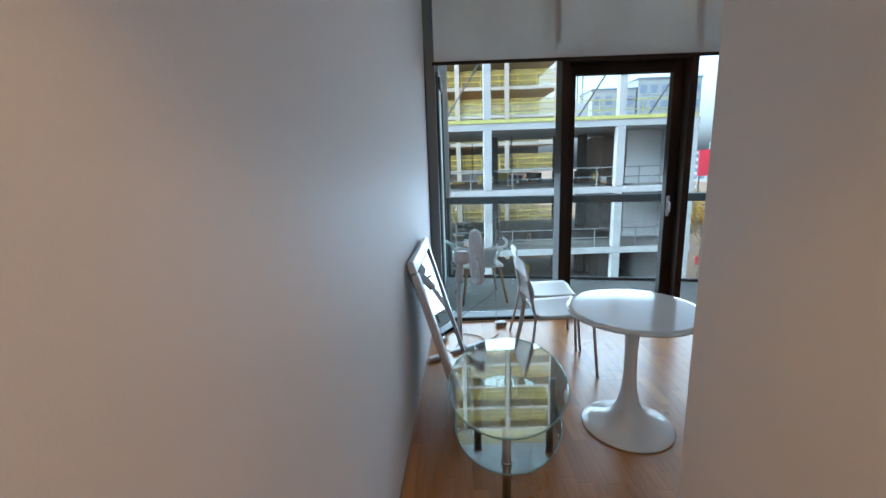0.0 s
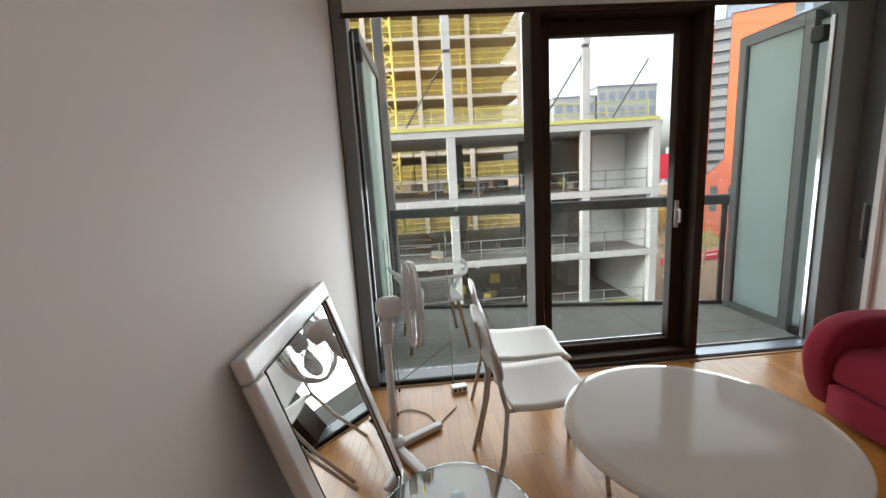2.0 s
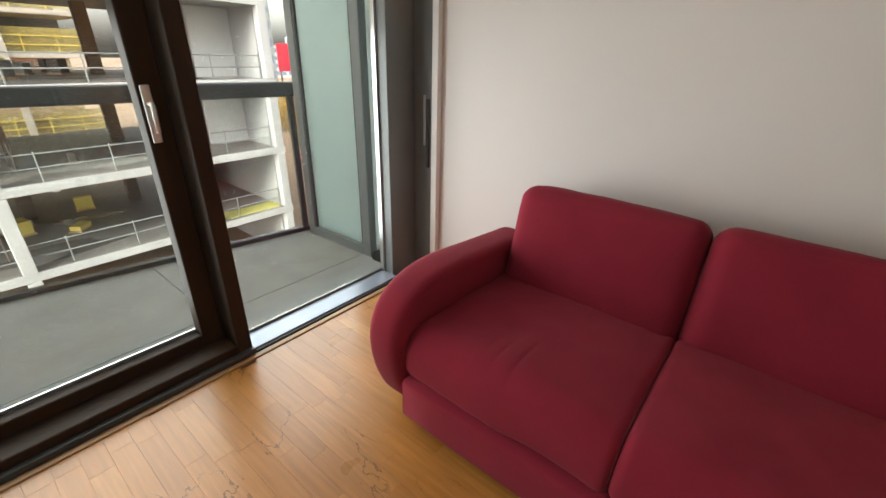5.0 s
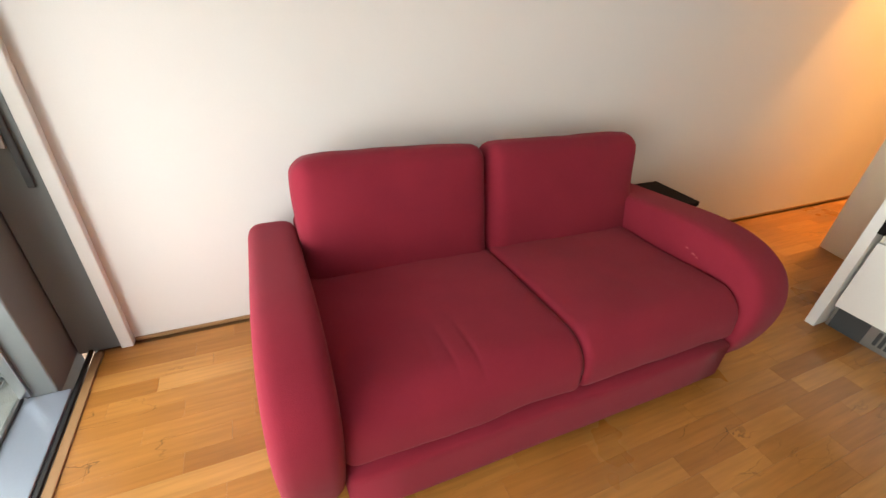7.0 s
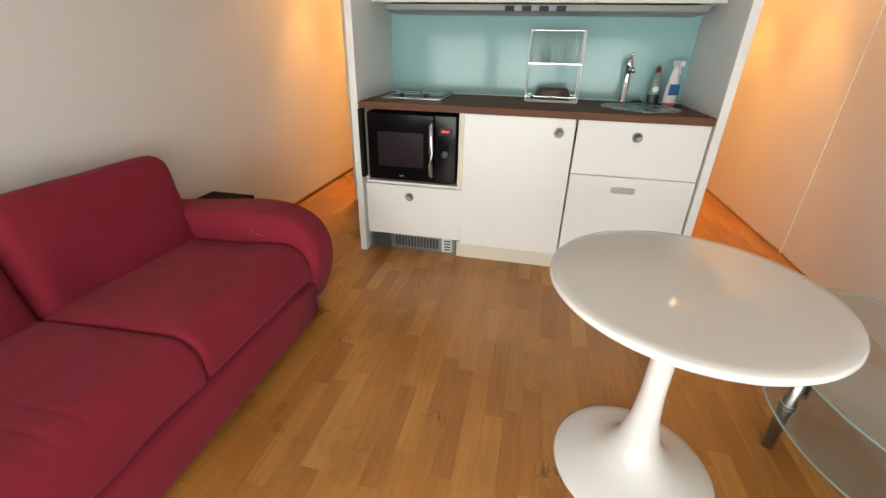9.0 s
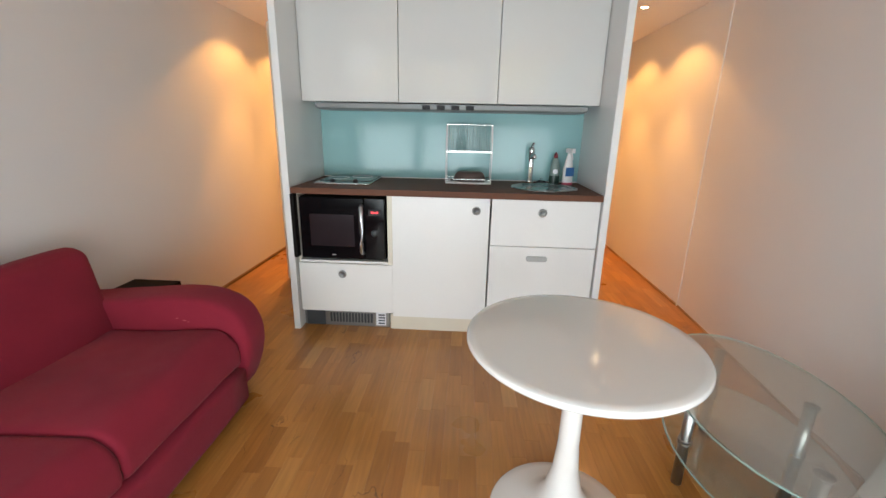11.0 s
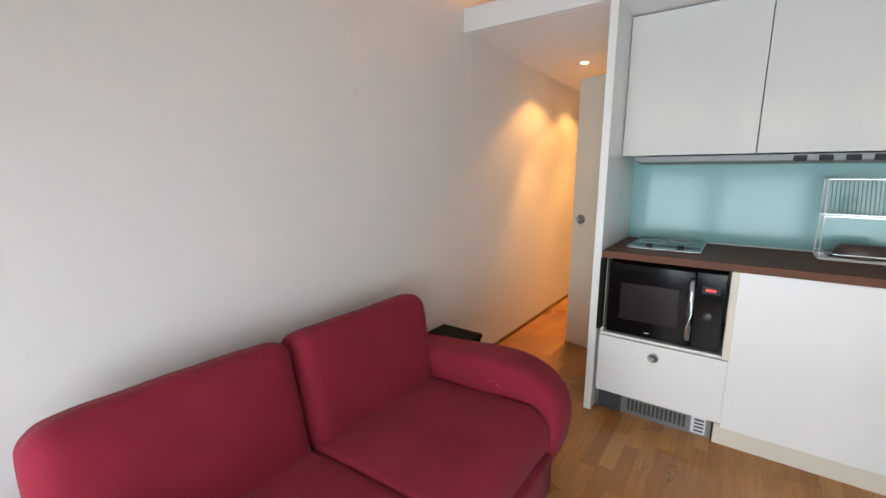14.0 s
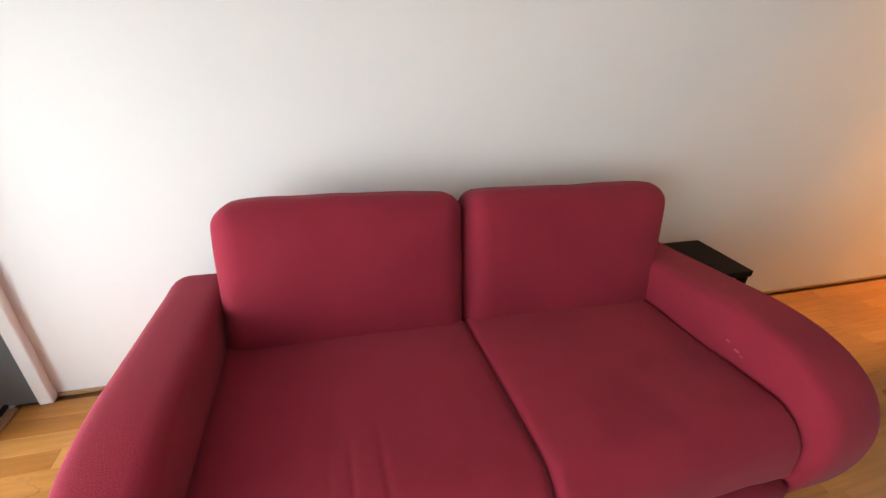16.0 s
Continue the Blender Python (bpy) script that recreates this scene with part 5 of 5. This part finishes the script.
for k in range(22):
    z = random.choice(LEVELS)
    x, y = random.uniform(-12, 12), random.uniform(2, 10)
    if z < 14:
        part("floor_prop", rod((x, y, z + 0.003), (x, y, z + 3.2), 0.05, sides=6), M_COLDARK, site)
    else:
        part("starter_bar", rod((x, y, z), (x, y, z + random.uniform(0.8, 1.6)), 0.03, sides=5), M_COLDARK, site)
random.seed(5)
for k in range(70):
    lv = random.choice(LEVELS)
    x, y = random.uniform(-18, 13), random.uniform(1.5, 11)
    w, d, hh = random.uniform(0.3, 1.4), random.uniform(0.3, 1.0), random.uniform(0.12, 0.8)
    t = thing("stacked_material", x, 24 + y, lv - 11, random.uniform(0, 90), "stack of building material on the bare slab", "building material", "stacks on the site")
    part("pile", slab(-w / 2, -d / 2, 0, w / 2, d / 2, hh, 0.03), random.choice((M_CONCRETE_DARK, M_LOUVRE, M_COLDARK, M_YELLOW, M_PAVER)), t)
    part("pallet", slab(-w / 2 - 0.05, -d / 2 - 0.05, 0.0, w / 2 + 0.05, d / 2 + 0.05, 0.08), M_BEECH, t)

far = thing("scaffolded_tower_block", 0, 46, -11, 0, "tall concrete tower under construction wrapped in yellow guard rails", "building")
zs = [2.9 * k for k in range(1, 16)]
for k, z in enumerate(zs):
    s = part("slab", slab(-40, 0, z - 0.32, 12.9, 12, z), M_BEIGECOL, far)
    part("netting", slab(-40, 0.16, z + 0.1, 12.7, 0.19, z + 1.7), M_NET, s, "yellow netting")
    part("formwork", slab(-40, 0.3, z - 0.36, 12.7, 7, z - 0.325), M_PLY, s, "yellow plywood formwork")
    for zz in (0.55, 1.15):
        part("guard_rail", rod((-40, 0.1, z + zz), (12.8, 0.1, z + zz), 0.035, sides=5), M_YELLOW, s)
    for j in range(27):
        x = -39.5 + j * 2.0
        part("guard_post", rod((x, 0.08, z), (x, 0.08, z + 1.3), 0.03, sides=5), M_YELLOW, s)
    part("back_wall", slab(-40, 7.5, z + 0.002, 12.4, 7.7, z + 2.55), M_NET if k % 3 else M_CONCRETE_DARK, s)
for cx in (-34.5, -29.3, -24.1, -18.9, -13.7, -8.5, -3.3, 2.0, 7.3, 12.6):
    part("column", slab(cx - 0.24, -0.15, 0, cx + 0.24, -0.005, 43.2), M_BEIGECOL, far)
mast = thing("hoist_mast", -1.15, 40, -11, 0, "yellow lattice tower crane mast", "crane mast")
W = 0.75
for sx in (-W, W):
    for sy in (-W, W):
        part("chord", rod((sx, sy, 0), (sx, sy, 44), 0.1, sides=6), M_YELLOW, mast)
bm = bmesh.new()
for k in range(29):
    z = k * 1.5
    for a, b in (((-W, -W), (W, -W)), ((W, -W), (W, W)), ((W, W), (-W, W)), ((-W, W), (-W, -W))):
        rod((*a, z), (*b, z), 0.05, bm, sides=4)
        rod((*a, z), (*b, z + 1.5), 0.05, bm, sides=4)
part("lattice", bm, M_YELLOW, mast)


def far_house(name, x0, y0, x1, y1, z1, mat, label, rows_n, cols, wmat=M_FARGLASS):
    h_ = thing(name, x0, y0, -11.2, 0, label, "building")
    part("wall", slab(0, 0, 0, x1 - x0, y1 - y0, z1 + 11.2), mat, h_)
    part("roof", slab(-0.2, -0.2, z1 + 11.2, x1 - x0 + 0.2, y1 - y0 + 0.2, z1 + 11.6), M_SLATE, h_)
    st = (z1 + 10) / rows_n
    for r in range(rows_n):
        for c in range(cols):
            w = (x1 - x0) / cols
            win = part("window", slab(c * w + w * 0.2, -0.12, 1.5 + r * st, c * w + w * 0.8, -0.01, 1.5 + r * st + st * 0.55), wmat, h_)
            part("sill", slab(c * w + w * 0.17, -0.25, 1.4 + r * st, c * w + w * 0.83, -0.02, 1.48 + r * st), M_LOUVRE, win)
    return h_


tall = thing("orange_tower", 57, 80, -11.2, -36, "tall orange clad apartment tower with grey louvred bays", "building")
part("wall", slab(0, 0, 0, 1.55, 3, 36.2), M_ORANGE, tall)
part("wall", slab(4.27, 0, 0, 13, 8, 37.6), M_ORANGE, tall)
bay = part("louvred_bay", slab(1.56, 0.6, 0, 4.26, 8, 37.3), M_FARGLASS, tall, "grey louvred window bay")
for k in range(14):
    part("louvre", slab(1.6, 0.1, 9.8 + k * 1.98, 4.2, 0.59, 11.0 + k * 1.98), M_LOUVREGREY, bay)
part("roof", slab(4.2, -0.2, 37.65, 13.2, 8, 38.4), M_SLATE, tall)
part("plinth", slab(0, -2, 0, 6, -0.01, 5.0), M_BRICKRED, tall)
office = far_house("slate_office_block", 76.5, 102, 110, 120, 36, M_SLATE, "slate blue office block behind the orange tower", 10, 9)
office.matrix_basis = pose(78, 102, -11.2, 0, 0, -37)
gable = thing("red_brick_house", 44, 60, -11.2, -37, "low red brick building with a gable", "building")
part("wall", slab(0, 0, 0, 14, 9, 9.5), M_BRICKRED, gable)
bm = bmesh.new()
vs = [bm.verts.new(c) for c in ((0, 0, 9.5), (5, 0, 9.5), (2.5, 0, 12.2), (0, 9, 9.5), (5, 9, 9.5), (2.5, 9, 12.2))]
for f in ((0, 1, 2), (3, 4, 5), (0, 1, 4, 3), (1, 2, 5, 4), (0, 2, 5, 3)):
    bm.faces.new([vs[i] for i in f])
part("gable_roof", bm, M_BRICKRED, gable)
for k in range(6):
    part("window", slab(0.8 + k * 2.2, -0.1, 4.5, 1.7 + k * 2.2, -0.01, 8.2), M_FARGLASS, gable)
for k, (x, w, zt) in enumerate(((-60, 30, 4), (-26, 22, 7), (0, 18, 3), (22, 16, 6), (110, 40, 3))):
    far_house("distant_block", x, 150 + 12 * k, x + w, 170 + 12 * k, zt, (M_BRICKRED, M_LOUVRE, M_SLATE)[k % 3], "distant low city block under pale sky", 4, 12, M_SLATE)
far_house("distant_block", 172, 260, 184, 275, 8.5, M_HAZEGREY, "distant grey apartment block in the haze", 6, 5)
structure("road", slab(30, 66, -10.9, 130, 74, -10.84, 0.02), M_ASPHALT, "grey asphalt road beyond the building site")
structure("road_far", slab(60, 86, -10.9, 160, 140, -10.83, 0.02), M_ASPHALT, "wide grey asphalt car park")
mound = thing("spoil_heap", 41, 57.5, -11.2, 20, "low overgrown heap of excavated soil", "soil heap")
bm = bmesh.new()
bmesh.ops.create_grid(bm, x_segments=40, y_segments=24, size=1)
for q in bm.verts:
    d = max(0.0, 1 - (q.co.x ** 2 + q.co.y ** 2))
    q.co = Vector((q.co.x * 6, q.co.y * 3.2, 2.3 * d * (0.8 + 0.6 * noise.noise(q.co * 4))))
part("earth", bm, M_SPOIL, mound, "", True)


def parked_car(x, y, z, rz, paint, label):
    c = thing("parked_car", x, y, z, rz, label, "car", "cars on the road")
    part("body", slab(-2.1, -0.85, 0.3, 2.1, 0.85, 0.85, 0.12), paint, c)
    cabin = part("cabin", slab(-1.2, -0.75, 0.85, 1.0, 0.75, 1.42, 0.2), M_FARGLASS, c, "dark glazed cabin")
    part("roof", slab(-0.95, -0.7, 1.40, 0.75, 0.7, 1.47, 0.03), paint, cabin)
    for wx in (-1.3, 1.3):
        for wy in (-0.86, 0.86):
            part("wheel", rod((wx, wy - 0.1, 0.32), (wx, wy + 0.1, 0.32), 0.32, sides=16), M_BLACK, c)


parked_car(49.6, 70, -10.84, 8, M_ARMWHITE, "white hatchback car on the asphalt road")
parked_car(62, 92, -10.83, 30, M_SLATE, "blue-grey car in the wide car park")
parked_car(72, 104, -10.83, 20, M_ARMWHITE, "white car in the wide car park")
parked_car(80, 118, -10.83, 24, M_COLDARK, "dark car in the wide car park")
far_house("distant_block", 50, 110, 66, 122, 20.5, M_HAZEGREY, "pale grey far block behind the site", 8, 6, M_SLATE)
far_house("distant_block", 38.5, 110, 49.5, 120, 18.2, M_HAZEGREY, "pale grey far block behind the site", 7, 4, M_SLATE)
core = thing("lift_core_wall", 0, 33, 3.6, 0, "grey concrete core stub with two thin steel posts", "concrete core")
part("stub", slab(10.6, -0.3, 0.002, 11.6, 0.3, 2.1, 0.02), M_CONCRETE, core)
for x in (10.8, 11.2):
    part("post", rod((x, 0, 2.1), (x, 0, 4.6), 0.06, sides=6), M_GREY, core)
hoard = thing("site_hoarding", 53.5, 82, -11.1, 0, "tall red and pink printed hoarding", "hoarding")
part("board", slab(-3.5, -0.1, 8.5, 1.0, 0.1, 13.5), M_HOARD, hoard)
for px in (-3, 0.5):
    part("post", rod((px, 0.25, 0), (px, 0.25, 13), 0.15, sides=6), M_GREYDARK, hoard)
box0 = thing("blue_container", 49.5, 76, -11.1, 12, "blue corrugated site container on the earth", "container")
part("body", slab(-3, -1.2, 0.1, 3, 1.2, 2.7, 0.03), M_BLUE, box0)
for k in range(10):
    part("rib", slab(-2.9 + k * 0.6, -1.26, 0.2, -2.65 + k * 0.6, -1.201, 2.6), M_BLUE, box0)
barrier0 = None
for k in range(16):
    m = pose(30 + k * 2.05, 46 + k * 0.5, -11.05 + 0.15, 0, 0, 14)
    if barrier0 is None:
        barrier0 = thing("road_barrier", label="red plastic road barrier on the earth", category="barrier", group="site barriers")
        part("body", slab(-0.98, -0.25, 0, 0.98, 0.25, 0.95, 0.06), M_HOARD, barrier0)
        part("band", slab(-0.9, -0.27, 0.5, 0.9, -0.252, 0.68), M_LABEL, barrier0)
        barrier0.matrix_basis = m
    else:
        copy_thing(barrier0, m)


def tree(x, y, z, height, spread, leaves, seed, label):
    random.seed(seed)
    t = thing("tree", x, y, z, 0, label, "tree")
    bm = bmesh.new()
    rod((0, 0, 0), (0.1, 0.05, height * 0.45), 0.16, bm, 0.1, 8)
    tips = []
    for k in range(11):
        a = k * 2.4
        h0 = height * random.uniform(0.3, 0.5)
        tip = Vector((math.cos(a) * spread * random.uniform(0.4, 0.9), math.sin(a) * spread * random.uniform(0.4, 0.9), height * random.uniform(0.6, 0.98)))
        rod((0.08, 0.04, h0), tip, 0.06, bm, 0.02, 5)
        tips.append(tip)
        for j in range(4):
            s = tip * random.uniform(0.55, 0.9) + Vector((0, 0, h0 * 0.2))
            e = s + Vector((random.uniform(-1, 1), random.uniform(-1, 1), random.uniform(0.2, 1))) * spread * 0.3
            rod(s, e, 0.025, bm, 0.008, 4)
            tips.append(e)
    part("trunk", bm, M_BARK, t)
    bm = bmesh.new()
    for k in range(leaves):
        c = random.choice(tips) + Vector((random.gauss(0, 1), random.gauss(0, 1), random.gauss(0, 0.8))) * spread * 0.17
        q = Euler((random.uniform(0, 6), random.uniform(0, 6), random.uniform(0, 6))).to_matrix()
        s = random.uniform(0.09, 0.17)
        vs = [bm.verts.new(c + q @ Vector(u) * s) for u in ((-1, 0, 0), (0, -0.6, 0.1), (1.1, 0, 0), (0, 0.6, 0.1))]
        bm.faces.new(vs)
    part("crown", bm, M_LEAF, t)
    return t


tree(26.0, 40.5, -11, 9.6, 2.3, 1500, 3, "autumn tree with yellow-orange leaves")
tree(33.5, 45.0, -11, 4.6, 1.6, 60, 8, "small nearly bare tree with pale branches")
tree(31.0, 52.0, -11, 7.0, 2.2, 1100, 12, "autumn tree with yellow-orange leaves")

# ---- floor strips, last ----
floor_ob = bpy.data.objects["floor"]
random.seed(21)
PW = 0.0695
strip = {}
near, rest = [], []
nx = int((XR - XL) / PW) + 1
for i in range(nx):
    x0 = XL - 0.061 + i * PW
    x1 = min(x0 + PW - 0.0003, XR + 0.002)
    if x1 - x0 < 0.01:
        continue
    y = -4.0 + random.uniform(-0.4, 0)
    while y < YW - 0.03:
        length = random.choice((0.26, 0.32, 0.38, 0.44, 0.5))
        y0, y1 = max(y, -4.0), min(y + length, YW - 0.029)
        y += length
        if y1 - y0 < 0.02:
            continue
        inside = KX0 + 0.03 < (x0 + x1) / 2 < KX1 - 0.03
        if inside and y1 < -0.66:
            continue
        if y0 > 0.72 and len(near) < 300 and 0.5 < x0 and y1 - y0 > length - 0.001 and x1 - x0 > PW * 0.98:
            near.append((x0, y0, length))
        else:
            rest.append((x0, y0, x1, y1))
for x0, y0, length in near:
    if length not in strip:
        bm = slab(0, 0, -0.0115, PW - 0.0003, length - 0.0004, 0.0, 0.0003, segments=1)
        me = bpy.data.meshes.new("floor_strip")
        bm.to_mesh(me)
        bm.free()
        me.materials.append(M_OAK)
        strip[length] = me
    o = new("floor_strip", strip[length])
    o.parent = floor_ob
    o.location = (x0, y0, 0)
verts, faces = [], []
for x0, y0, x1, y1 in rest:
    n = len(verts)
    y1 -= 0.0004
    for z, i in ((-0.0115, 0.0), (-0.0003, 0.0), (0.0, 0.0003)):
        verts += [(x0 + i, y0 + i, z), (x1 - i, y0 + i, z), (x1 - i, y1 - i, z), (x0 + i, y1 - i, z)]
    for r in (0, 4):
        faces += [(n + r + k, n + r + (k + 1) % 4, n + r + 4 + (k + 1) % 4, n + r + 4 + k) for k in range(4)]
    faces.append((n + 8, n + 9, n + 10, n + 11))
me = bpy.data.meshes.new("floor_strips")
me.from_pydata(verts, [], faces)
me.materials.append(M_OAK_JOINED)
o = new("floor_strips", me)
o.parent = floor_ob
tagged(o, kind="stuff")
